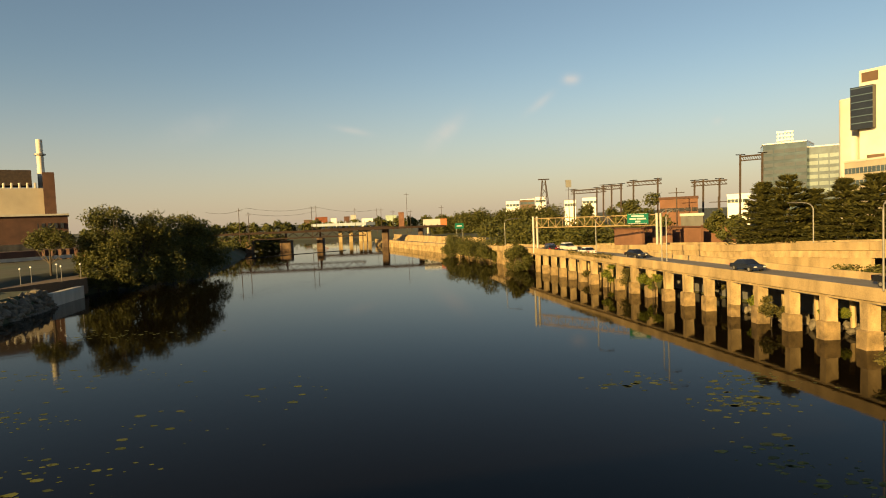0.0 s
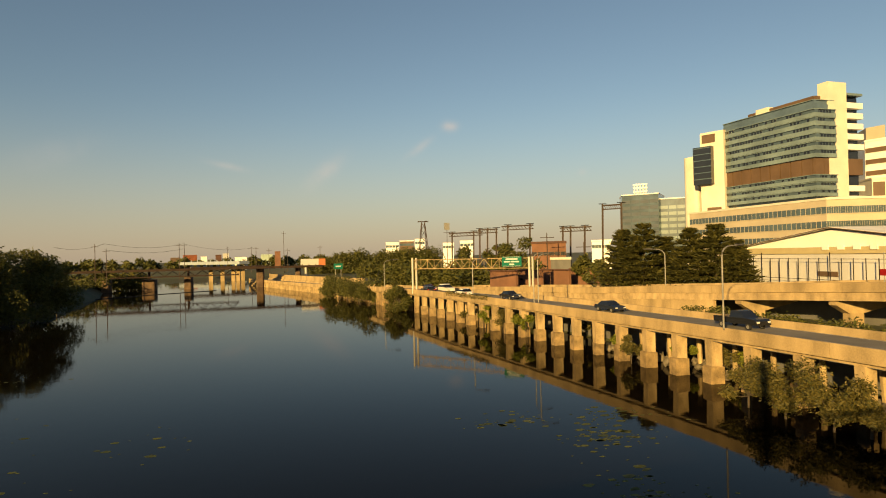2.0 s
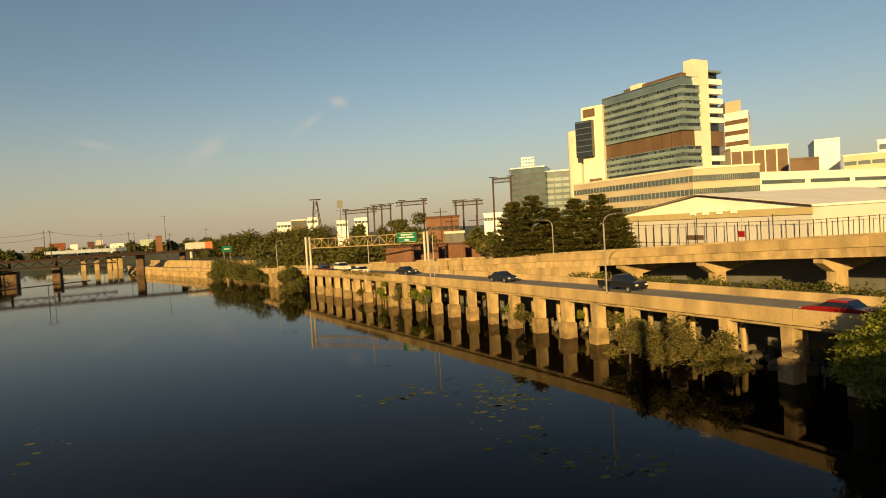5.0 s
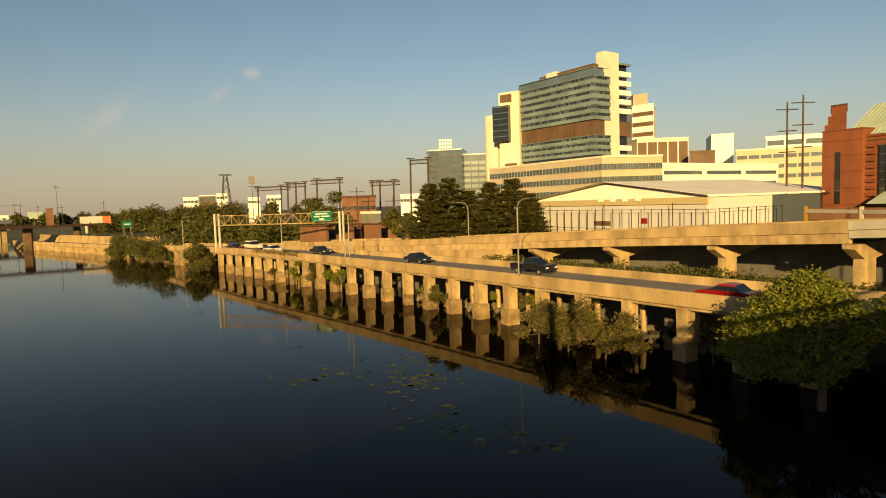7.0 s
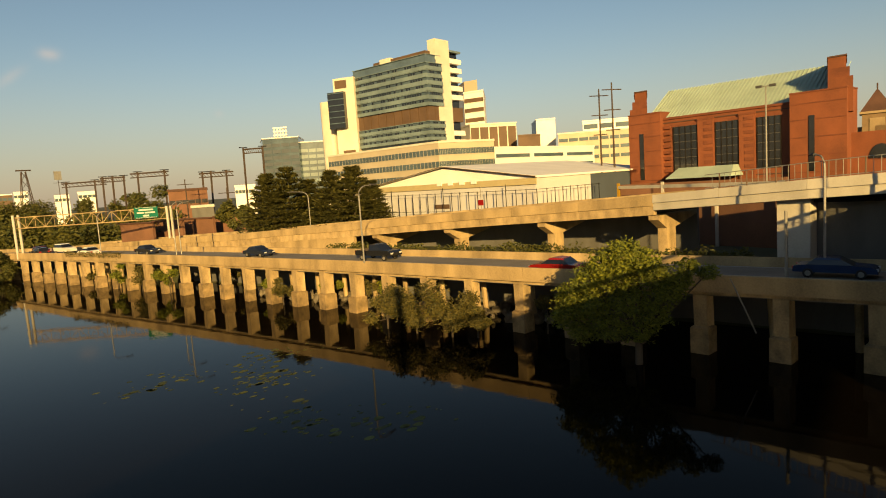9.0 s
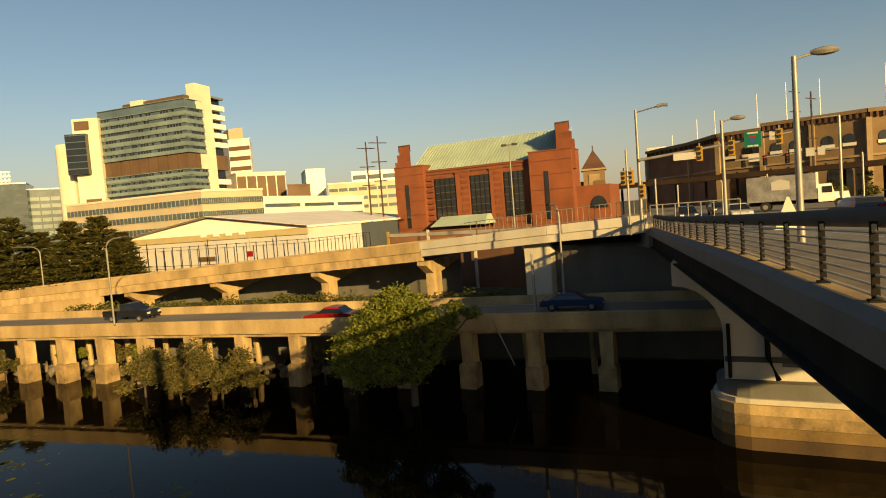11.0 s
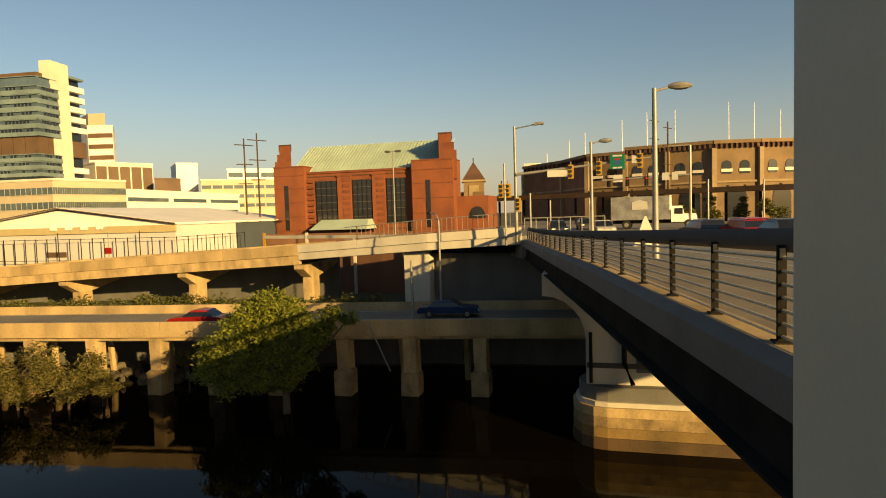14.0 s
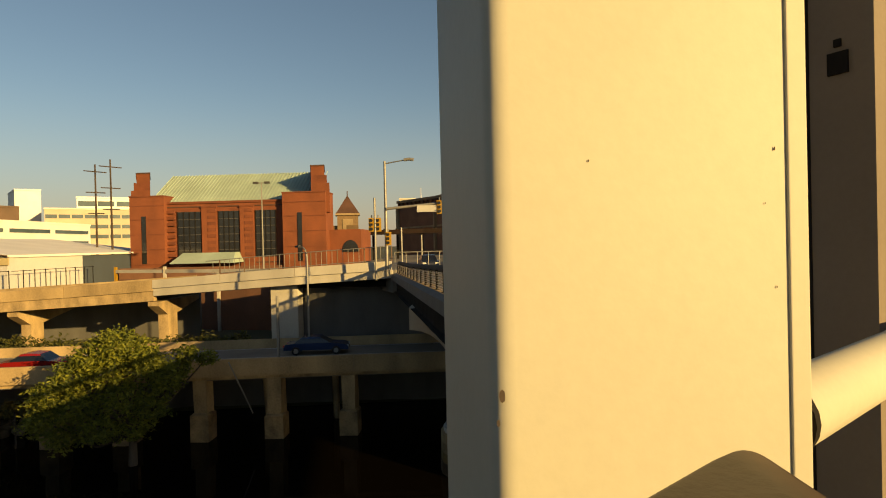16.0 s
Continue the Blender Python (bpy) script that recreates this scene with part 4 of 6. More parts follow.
part("eave", Shape().prism([(cx + (p[0] - cx) * 1.16, cy + (p[1] - cy) * 1.16) for p in tp], 19.2, 19.6), STONE_P, tur)
t0, t1 = Vector(tp[0]), Vector(tp[1])
part("arch_panel", Shape().wall(tuple(t0.lerp(t1, 0.25)), tuple(t0.lerp(t1, 0.75)), 14.5, 18.4, 0.3, off=0.15), STONE_P, tur, "pale stone arched panel")
part("finial", Shape().tube([(cx, cy, 23.5), (cx, cy, 24.6)], 0.12, 6), BRICK_D, tur)
part("low_house", Shape().prism([polar(76.9, 136), polar(79.4, 134), polar(79.4, 146), polar(76.9, 146)], 5, 17), BRICK_T, tur)

# Stadium: curved brick arcade in two tiers
ST = [(173, 21), (158, 9.5), (144, 3.2), (141, -5.0), (138.5, -13.5), (136, -22), (137.5, -31), (141, -40), (147, -48), (154, -56)]
std = thing("stadium", "tan brick stadium wall with two tiers of arches", "building", (136, -15, 8))
for i in range(len(ST) - 1):
    a, b = Vector(ST[i]), Vector(ST[i + 1])
    d, L = (b - a).normalized(), (b - a).length
    nr = -Vector((d.y, -d.x))
    if nr.dot(a) > 0:
        nr = -nr
    dark = i < 2
    wm = BRICK_LOW if dark else BRICK_T
    topz = 24.1 if i < 3 else 24.9
    part("wall", Shape().prism([tuple(a), tuple(b), tuple(b - nr * 6), tuple(a - nr * 6)], 8, topz), wm, std)
    part("cornice", Shape().prism([tuple(a + nr * 0.6), tuple(b + nr * 0.6), tuple(b - nr), tuple(a - nr)], topz, topz + 0.7), BRICK_T, std)
    part("string_course", Shape().prism([tuple(a + nr * 0.3), tuple(b + nr * 0.3), tuple(b), tuple(a)], 17.0, 17.4), STONE_P, std)
    for k in range(9):
        p = a + d * (k + 0.3) * L / 9
        part("corbel", Shape().prism([tuple(p + nr * 0.5), tuple(p + d * 0.4 + nr * 0.5), tuple(p + d * 0.4), tuple(p)], topz - 0.9, topz), BRICK_D, std)
    part("pilaster", Shape().prism([tuple(a - d * 0.4 + nr * 0.7), tuple(a + d * 0.5 + nr * 0.7), tuple(a + d * 0.5), tuple(a - d * 0.4)], 8, topz - 0.9), STONE_P, std, "pale stone pilaster")
    if i >= 2:
        def arch(c, w, lo, hi):
            pts = [(*(c - d * w / 2 + nr * 0.12), lo)] + [(*(c - d * (w / 2) * math.cos(j * math.pi / 8) + nr * 0.12), hi - w / 2 + (w / 2) * math.sin(j * math.pi / 8)) for j in range(9)] + [(*(c + d * w / 2 + nr * 0.12), lo)]
            return Shape().add(pts + [(p[0] - nr.x * 0.12, p[1] - nr.y * 0.12, p[2]) for p in pts], [tuple(range(11)), tuple(range(11, 22))[::-1]] + [(j, j + 11, (j + 1) % 11 + 11, (j + 1) % 11) for j in range(11)])
        w1 = part("arch_window", arch(a + d * L * 0.29, 1.9, 18.8, 21.5), GLASS_D, std)
        w2 = part("arch_window", arch(a + d * L * 0.68, 1.9, 18.8, 21.5), GLASS_D, std)
        for w, u in ((w1, 0.29), (w2, 0.68)):
            p, q = a + d * (L * u - 1.1) + nr * 0.2, a + d * (L * u + 1.1) + nr * 0.2
            part("rail_panel", Shape().prism([tuple(p), tuple(q), tuple(q - nr * 0.1), tuple(p - nr * 0.1)], 19.2, 19.8), WHITE_W, w)
        part("arch_opening", arch(a + d * L * 0.5, 4.0, 9, 16.2), GLASS_D, std, "large dark arch")
for az, r, z in ((85.2, 168, 31), (87.2, 158, 33), (88.6, 153, 34), (91.8, 142, 35), (93.9, 139, 36), (96.2, 137, 35.5), (100.4, 138, 36.5), (102.3, 142, 36.5), (104.2, 146, 35)):
    p = polar(az, r + 2)
    solo("flagpole", Shape().tube([(*p, 24.8), (*p, z - 3.0)], 0.1, 6, 0.06), WHITE, "slim white pole on the stadium roof", "pole")
# elevated railway in front of the stadium
er = thing("elevated_railway", "dark steel elevated railway on columns", "railway viaduct", (112, -8, 9))
a, b = (118, 24), (104, -34)
part("deck_girder", Shape().wall(a, b, 14.5, 15.3, 4), RUST_D, er)
for i in range(24):
    u = i / 24
    p = Vector(a).lerp(Vector(b), u)
    part("fin", Shape().box(p.x - 0.35, p.y - 0.15, 14.5, p.x - 0.05, p.y + 0.15, 15.6), STEEL_DARK, er)
    if i % 2 == 0:
        part("column", Shape().box(p.x + 1, p.y - 0.2, 9, p.x + 1.4, p.y + 0.2, 14.5), STEEL_DARK, er)
block("white_hotel", "pale block beyond the junction", [polar(83.1, 320), polar(84.6, 320), (360, 30), (350, 40)], 2, 36, WHITE_W, [], GLASS_H, ())


# Trees and bushes
def crown_shape(rnd, blobs, n, size, squash=0.8):
    """Many small folded leaves spread over the skin of uneven lobes; blobs of (x, y, z, r)."""
    v, f = [], []
    tot = sum(b[3] ** 2 for b in blobs)
    for bx, by_, bz, br in blobs:
        ph = rnd.random() * 50
        for _ in range(int(n * br * br / tot)):
            d = Vector((rnd.gauss(0, 1), rnd.gauss(0, 1), rnd.gauss(0, 1))).normalized()
            k = 1 + 0.45 * noise.noise(d * 2.6 + Vector((ph, 0, 0))) + 0.25 * noise.noise(d * 6 + Vector((0, ph, 0)))
            p = Vector((bx, by_, bz)) + Vector((d.x, d.y, d.z * squash)) * br * k * (0.55 + 0.62 * rnd.random())
            u = Vector((rnd.gauss(0, 1), rnd.gauss(0, 1), rnd.gauss(0, 0.6))).normalized()
            w = (d * 0.7 + Vector((rnd.gauss(0, 0.6), rnd.gauss(0, 0.6), rnd.gauss(0, 0.6)))).cross(u).normalized()
            s = size * (0.6 + 0.8 * rnd.random())
            i = len(v)
            q = u.cross(w) * s * 0.25
            v += [tuple(p - u * s), tuple(p + w * s * 0.45 + q), tuple(p + u * s), tuple(p - w * s * 0.45 + q)]
            f += [(i, i + 1, i + 2), (i, i + 2, i + 3)]
    sh = Shape()
    sh.v, sh.f = v, f
    return sh


def tree(name, label, x, y, z, blobs, n, size, leaf, seed, trunk=0.3):
    rnd = random.Random(seed)
    t = thing(name, label, "bush" if name == "bush" else "tree", (x, y, z))
    mz = sum(b[2] for b in blobs) / len(blobs)
    tr = part("trunk", Shape().tube([(x, y, z - 0.6), (x + trunk * 0.4, y, (z + mz) / 2), (x, y + trunk * 0.3, mz)], trunk, 8, trunk * 0.45), BARK, t, "", True)
    for b in blobs:
        part("limb", Shape().tube([(x, y, z + (mz - z) * 0.35), ((x + b[0]) / 2, (y + b[1]) / 2, z + (b[2] - z) * 0.6), tuple(b[:3])], trunk * 0.45, 6, trunk * 0.12), BARK, tr, "", True)
    part("crown", crown_shape(rnd, blobs, n, size), leaf, t)
    return t


def lobes(rnd, x, y, z0, z1, w, n, depth=None):
    out = []
    for i in range(n):
        r = w * (0.14 + 0.14 * rnd.random())
        out.append((x + (rnd.random() - 0.5) * w * 0.8, y + (rnd.random() - 0.5) * (depth or w) * 0.8, z0 + r * 0.7 + rnd.random() * max(0.1, z1 - z0 - 1.5 * r), r))
    return out


R = random.Random(11)
# the tree at the water's edge before the highway
tree("tree", "leafy green tree rising from the dark river edge", 36.4, 20.6, -0.3,
     [(36.0, 21.4, 6.9, 1.2), (36.5, 20.2, 6.3, 1.1), (35.6, 22.6, 6.1, 1.1), (36.3, 19.2, 5.6, 1.0), (35.4, 23.6, 5.2, 1.1), (36.0, 21.6, 5.4, 1.3), (35.0, 24.8, 4.0, 1.1), (36.8, 18.6, 4.6, 1.0), (37.4, 17.6, 6.0, 0.7), (37.9, 16.5, 5.7, 0.6), (37.2, 18.0, 5.1, 0.7), (34.9, 25.3, 2.6, 1.0), (35.3, 23.2, 3.4, 1.2), (36.0, 20.8, 3.8, 1.2), (36.5, 19.4, 3.0, 1.0), (35.2, 24.2, 1.6, 0.9), (35.6, 22.0, 2.0, 1.1), (36.4, 20.4, 1.8, 0.9)], 17000, 0.135, LEAF_N, 5, 0.28)
for i, (x, y, w, h, nn_) in enumerate(((33.6, 44.0, 4.2, 3.6, 5), (33.9, 40.3, 4.6, 4.2, 6), (34.6, 36.6, 3.8, 3.4, 5), (35.6, 34.6, 2.2, 2.5, 3))):
    tree("bush", "straggly dusty bush overhanging the water before the piers", x, y, -0.2, lobes(R, x, y, 0.2, h, w, nn_ + 5), 4200, 0.13, LEAF_B, 20 + i, 0.1)
for i, (y, o, w, h) in enumerate(((30.5, 0.8, 2.6, 2.6), (51.5, 3.6, 2.6, 2.6), (55, 3.8, 3.0, 2.4), (60, 3.5, 2.4, 2.3), (64.5, 0.4, 3.0, 2.9), (70, 3.3, 2.2, 2.3), (78, 3.4, 2.4, 2.5), (88.5, 0.4, 3.0, 3.4), (95.5, 0.3, 3.6, 3.5),
                                  (103, 0.6, 3.0, 3.8), (112, 2.0, 2.6, 3.0))):
    x = edge_x(y) + o
    tree("bush", "green bush growing between the highway piers", x, y, -0.2, lobes(R, x, y, 0.3, h, w, 4), 1300, 0.16, LEAF_N if i % 2 else LEAF_B, 40 + i, 0.07)
for i, (az, r, z0, z1, w) in enumerate(((6.9, 144, 0, 7.0, 5.0), (7.3, 141, 0, 5.4, 4.6), (3.4, 174, 0, 6.0, 8), (1.6, 194, 0, 7.2, 8), (4.4, 168, 0, 5.4, 6), (2.4, 186, 0, 6.0, 8), (0.8, 204, 0, 6.0, 6))):
    x, y = polar(az, r)
    tree("tree", "bushy green tree leaning over the highway wall", x, y, z0 - 0.2, lobes(R, x, y, z0 - 0.7, z1, w, 18), 3800, 0.24, LEAF_D, 60 + i, 0.15)
# weeds on the parapet and behind the barrier
weeds = [(edge_x(y) + 0.1, y, 4.75 + 0.2 * R.random(), 0.55) for y in [100 + 1.1 * i for i in range(16)]]
tagged(part("parapet_vines", crown_shape(R, weeds, 1600, 0.12), LEAF_B), "green vines hanging over the concrete parapet", "plant", "", "stuff")
weeds = [(edge_x(y) + 11.2 + R.random(), y, 4.3 + 0.6 * R.random(), 0.9) for y in [20 + 1.4 * i for i in range(36)]]
tagged(part("verge_weeds", crown_shape(R, weeds, 5000, 0.2), LEAF_D), "dark weeds along the highway barrier", "plant", "", "stuff")
# east bank trees: tall crowns, then low growth down to the water
for i, (az, r, z0, z1, w) in enumerate(((-29.3, 152, 3, 15.6, 7), (-27.9, 152, 3, 18.0, 9), (-26.2, 155, 2.5, 17.0, 9), (-24.6, 160, 2.5, 16.9, 9), (-22.9, 166, 2, 16.2, 9), (-21.4, 173, 1.5, 15.0, 8))):
    x, y = polar(az, r)
    tree("tree", "broad dark green riverside tree with a tall sunlit crown", x, y, 1.5, lobes(R, x, y, z0, z1, w * 1.1, 26), 6500, 0.30, LEAF_D, 80 + i, 0.4)
for i, (az, r, z1, w) in enumerate(((-29.4, 149, 7, 6), (-28.0, 148, 6, 6), (-26.6, 149, 7, 6), (-25.2, 152, 6.5, 6), (-23.8, 157, 8, 7), (-22.3, 164, 8, 7), (-20.9, 174, 8, 7))):
    x, y = polar(az, r)
    tree("bush", "low shady growth hanging over the river bank", x, y, 0.2, lobes(R, x, y, -0.3, z1, w * 1.2, 12), 2600, 0.28, LEAF_D, 120 + i, 0.12)
x, y = polar(-32.6, 150)
tree("tree", "flat-topped small tree beside the riverside path", x, y, 3.4, [(x, y, 12.4, 1.8), (x - 2.4, y, 11.7, 1.7), (x + 2.4, y, 11.6, 1.7), (x - 4.2, y + 1, 10.6, 1.3), (x + 4.0, y, 10.2, 1.3), (x + 1, y, 10.4, 1.5), (x - 1.8, y, 10.0, 1.3)], 3600, 0.24, LEAF_D, 95, 0.26)


def conifer(az, r, h, w, seed):
    rnd = random.Random(seed)
    x, y = polar(az, r)
    t = thing("conifer", "dense dark green spreading conifer behind the ramp", "tree", (x, y, 4))
    part("trunk", Shape().tube([(x, y, 3.5), (x, y, 4 + h * 0.95)], 0.3, 8, 0.06), BARK, t, "", True)
    v, f = [], []
    whorls = 12
    for j in range(whorls * 62):
        u = ((j % whorls) + 0.55 * rnd.random()) / whorls
        z = 4.3 + h * u
        L = w * 1.22 * (1 - u ** 1.15 * 0.90) * (0.62 + 0.50 * rnd.random())
        a = rnd.random() * 6.2832
        d = Vector((math.cos(a), math.sin(a), 0.02 + 0.30 * u + 0.12 * rnd.random()))
        s = Vector((-d.y, d.x, 0))
        for k in range(16):
            q = 0.3 + 0.7 * k / 15
            p = Vector((x, y, z)) + d * L * q + s * rnd.gauss(0, 0.17 * L * q) + Vector((0, 0, rnd.gauss(0, 0.07) - 0.12 * L * q * q))
            e = (d + s * rnd.gauss(0, 0.7) + Vector((0, 0, rnd.gauss(0, 0.3)))).normalized()
            m = e.cross(Vector((rnd.gauss(0, 0.4), rnd.gauss(0, 0.4), 1))).normalized()
            sz = 0.42 * (0.7 + 0.6 * rnd.random())
            i = len(v)
            v += [tuple(p - m * sz * 0.35), tuple(p + e * sz * 1.4), tuple(p + m * sz * 0.35), tuple(p - e * sz * 0.5 - Vector((0, 0, 0.08)))]
            f += [(i, i + 1, i + 2), (i, i + 2, i + 3)]
    sh = Shape()
    sh.v, sh.f = v, f
    part("crown", sh, LEAF_C, t)


for i, (az, r, h, w) in enumerate(((27.6, 112, 11.6, 5.0), (29.4, 110, 12.6, 5.4), (31.2, 113, 10.2, 4.6), (33.2, 106, 11.4, 4.8), (35.2, 104, 11.8, 5.2), (36.8, 102, 9.2, 3.8))):
    conifer(az, r, h, w, 200 + i)


# River surface litter and rubble
alg = Shape()
for x0, y0, n, sx, sy in ((-24, 32, 60, 8, 3), (-32, 42, 70, 9, 3), (-36, 55, 80, 12, 4), (19.5, 40, 90, 3.5, 3.0), (23, 45, 60, 4, 2.5), (15.5, 46, 25, 2, 2), (17, 31, 55, 2.5, 4), (20, 27, 35, 3, 3), (-13, 47, 20, 6, 5), (-40, 75, 90, 8, 4), (13, 45, 20, 2, 2), (-18, 37, 22, 6, 6)):
    for _ in range(n):
        cx, cy = x0 + R.gauss(0, sx * 0.5), y0 + R.gauss(0, sy * 0.5)
        r, k = 0.06 + 0.22 * R.random() ** 3, R.random() * 9
        pts = [(cx + 1.5 * r * (1 + 0.5 * noise.noise((j, k, 0))) * math.cos(j * 0.785), cy + r * (1 + 0.5 * noise.noise((k, j, 0))) * math.sin(j * 0.785), RIVER + 0.006) for j in range(8)]
        alg.add(pts, [tuple(range(8))])
tagged(part("algae", alg, ALGAE), "yellow-green algae flecks floating on the water", "algae", "", "stuff")
rock_me = []
for s in range(5):
    sh = Shape()
    for j in range(4):
        for i in range(6):
            d = Vector((math.cos(i * 1.047) * math.sin((j + 0.5) * 0.785), math.sin(i * 1.047) * math.sin((j + 0.5) * 0.785), math.cos((j + 0.5) * 0.785)))
            sh.v.append(tuple(d * (1 + 0.5 * noise.noise(d * 1.7 + Vector((s * 7, 0, 0))))))
    sh.f = [(j * 6 + i, j * 6 + (i + 1) % 6, (j + 1) * 6 + (i + 1) % 6, (j + 1) * 6 + i) for j in range(3) for i in range(6)] + [tuple(range(6))[::-1], tuple(range(18, 24))]
    rock_me.append(mesh_of("rock", sh, ROCK))
for i in range(150):
    y = 26 + 50 * R.random() ** 1.3
    x = edge_x(y) + 2.8 + 4.5 * R.random()
    ob = tagged(new("rock", rock_me[i % 5]), "tan rubble stone on the bank under the highway", "rock", "rubble under the highway")
    s = 0.2 + 0.45 * R.random()
    ob.matrix_basis = pose(x, y, max(ground_z(x, y), -0.15) + s * 0.15, R.random() * 60, R.random() * 60, R.random() * 360) @ Matrix.Diagonal((s, s, s * 0.7, 1))


# Street lamps on the highway, cobra-head type
def lamp_arm(x, y, z, h, dx, dy, label="tall tan highway lamp with a curved arm"):
    t = thing("street_lamp", label, "street lamp", (x, y, z), "lamps along the highway")
    part("pole", Shape().tube([(x, y, z), (x, y, z + h - 0.9)] + [(x + dx * (1 - math.cos(a)), y + dy * (1 - math.cos(a)), z + h - 0.9 + 0.9 * math.sin(a)) for a in (0.4, 0.8, 1.2, 1.57)], 0.085, 8, 0.05), GALV, t, "", True)
    part("arm", Shape().tube([(x + dx, y + dy, z + h), (x + dx * 1.7, y + dy * 1.7, z + h + 0.05)], 0.045, 8), GALV, t, "", True)
    part("lamp_head", Shape().tube([(x + dx * 1.6, y + dy * 1.6, z + h + 0.05), (x + dx * 1.9, y + dy * 1.9, z + h + 0.08), (x + dx * 2.5, y + dy * 2.5, z + h + 0.05)], 0.13, 8, 0.07), STEEL_GREY, t, "", True)


for az, r, zt, dx, dy in ((35.65, 61.5, 12.6, 1.2, 0.4), (31.1, 96, 12.4, -1.2, 0.3), (20.0, 92, 12.1, 1.2, 0.3), (5.8, 160, 11.2, 1.6, 0.3), (75.1, 48.5, 12.5, 0.5, 0.5), (14.0, 111, 11.4, 1.2, 0.3), (19.6, 101, 12.2, 1.2, 0.3)):
    x, y = polar(az, r)
    zb = 5.0 if r < 62 or az in (20.0, 14.0) else (4.2 if az < 31 else 6.6)
    lamp_arm(x, y, zb, zt - zb, dx, dy)


def bridge_lamp(x, y, z, h, w=0.13):
    t = thing("bridge_lamp", "tapered pale steel bridge lamp with oval head", "street lamp", (x, y, z), "lamps on the bridge")
    part("pole", Shape().tube([(x, y, z), (x, y, z + h)], w, 12, w * 0.62), GALV, t, "", True)
    part("arm", Shape().tube([(x, y, z + h - 0.1), (x + 0.15, y - 0.55, z + h + 0.02)], 0.045, 8), GALV, t, "", True)
    hd = []
    for i in range(9):
        u = i / 8
        hd.append((x + 0.15 + 0.12 * u, y - 0.5 - 0.85 * u, z + h + 0.06))
    s = Shape()
    for i, p in enumerate(hd):
        r = 0.03 + 0.17 * math.sin(math.pi * (0.06 + 0.88 * i / 8)) ** 0.7
        s.v += [(p[0] + r * 1.1 * math.cos(k * 0.785), p[1], p[2] + r * 0.75 * math.sin(k * 0.785)) for k in range(8)]
    s.f = [(i * 8 + k, i * 8 + (k + 1) % 8, (i + 1) * 8 + (k + 1) % 8, (i + 1) * 8 + k) for i in range(8) for k in range(8)] + [tuple(range(8))[::-1], tuple(range(64, 72))]
    part("lamp_head", s, GALV, t, "oval metal lamp head", True)


for az, r in ((94.55, 24.5), (89.1, 42.0)):
    x, y = polar(az, r)
    bridge_lamp(x, y, walk_z(x) - 0.1, 12.5 + r * math.tan(radians(10.4 if r < 30 else 6.1)) - walk_z(x))


# Far banks and the skyline
def treeline(name, label, rows, n, size, leaf=LEAF_D):
    """A belt of distant woodland: crowns of (azimuth, range, base, top)."""
    bl = []
    for az, r, z0, z1 in rows:
        x, y = polar(az, r)
        q = (z1 - z0) * 0.5
        bl += [(x + R.gauss(0, q * 0.3), y, z0 + q * 0.6, q), (x + R.gauss(0, q), y + 1, z1 - q * 0.75, q * 0.75)]
    tagged(part(name, crown_shape(R, bl, n, size), leaf), label, "woods", "", "stuff")


treeline("far_woods", "dark green wooded slope beyond the highway", [(-0.5 + 0.42 * i, 330 + 8 * R.random(), 3, 12.5 + (0.2 + 0.2 * i if i < 20 else 4.4) + 2.2 * R.random() * R.random()) for i in range(26)], 26000, 0.62)
treeline("near_woods", "dark green scrub between the highway and the railway", [(5.0 + 0.62 * i, 190 - 2 * i + 6 * R.random(), 3, 9.0 + 3 * R.random()) for i in range(24)], 12000, 0.55)
treeline("opposite_woods", "low dark trees on the far east bank", [(-21 + 0.55 * i, 306 + 8 * R.random(), 0, 7.0 + 2.5 * R.random()) for i in range(12)], 7000, 0.7)
treeline("bank_scrub", "dark scrub on the far east bank", [(-21.2 + 0.42 * i, 232 + 11 * i + 5 * R.random(), -0.5, 6.5 + 2 * R.random()) for i in range(8)], 5000, 0.5)
treeline("horizon_woods", "hazy woods along the horizon", [(-40 + 1.1 * i, 620 + 30 * R.random(), 3, 12 + 4 * R.random()) for i in range(42)], 9000, 2.0)
for i, (az, r, zt, w) in enumerate(((18.1, 190, 18.6, 9), (13.6, 230, 16.0, 9), (16.2, 205, 15.5, 8), (24.6, 140, 12.0, 7), (25.6, 132, 10.4, 6))):
    x, y = polar(az, r)
    tree("tree", "rounded dark green tree by the railway", x, y, 3.3, lobes(R, x, y, 6, zt, w, 7), 2600, 0.4, LEAF_D, 300 + i, 0.35)

for i, (a0, a1, r, z1) in enumerate(((6.0, 7.2, 420, 20.5), (7.3, 8.6, 420, 21.5), (8.7, 9.6, 420, 22.5), (11.3, 12.3, 400, 19.0), (12.9, 14.2, 410, 20.3))):
    block("far_warehouse", "low white building above the wooded slope", [polar(a0, r), polar(a1, r), polar(a1, r + 20), polar(a0, r + 20)], 3, z1, WHITE if i != 1 else BROWN_P, [(z1 - 3, z1 - 1.4)], GLASS_H, (0,), WHITE, 4)
block("brick_substation", "brown brick building by the railway", [polar(19.5, 172), polar(22.6, 170), polar(22.6, 182), polar(19.5, 182)], 3, 14.6, BRICK_LOW, [(11.3, 12.3)], GLASS_D, (0,), BRICK_D, 6)
block("grey_shed", "small grey metal shed", [polar(21.2, 150), polar(23.0, 149), polar(23.0, 156), polar(21.2, 156)], 3, 10.4, CONC_GREY, [], GLASS_D, (), GALV)
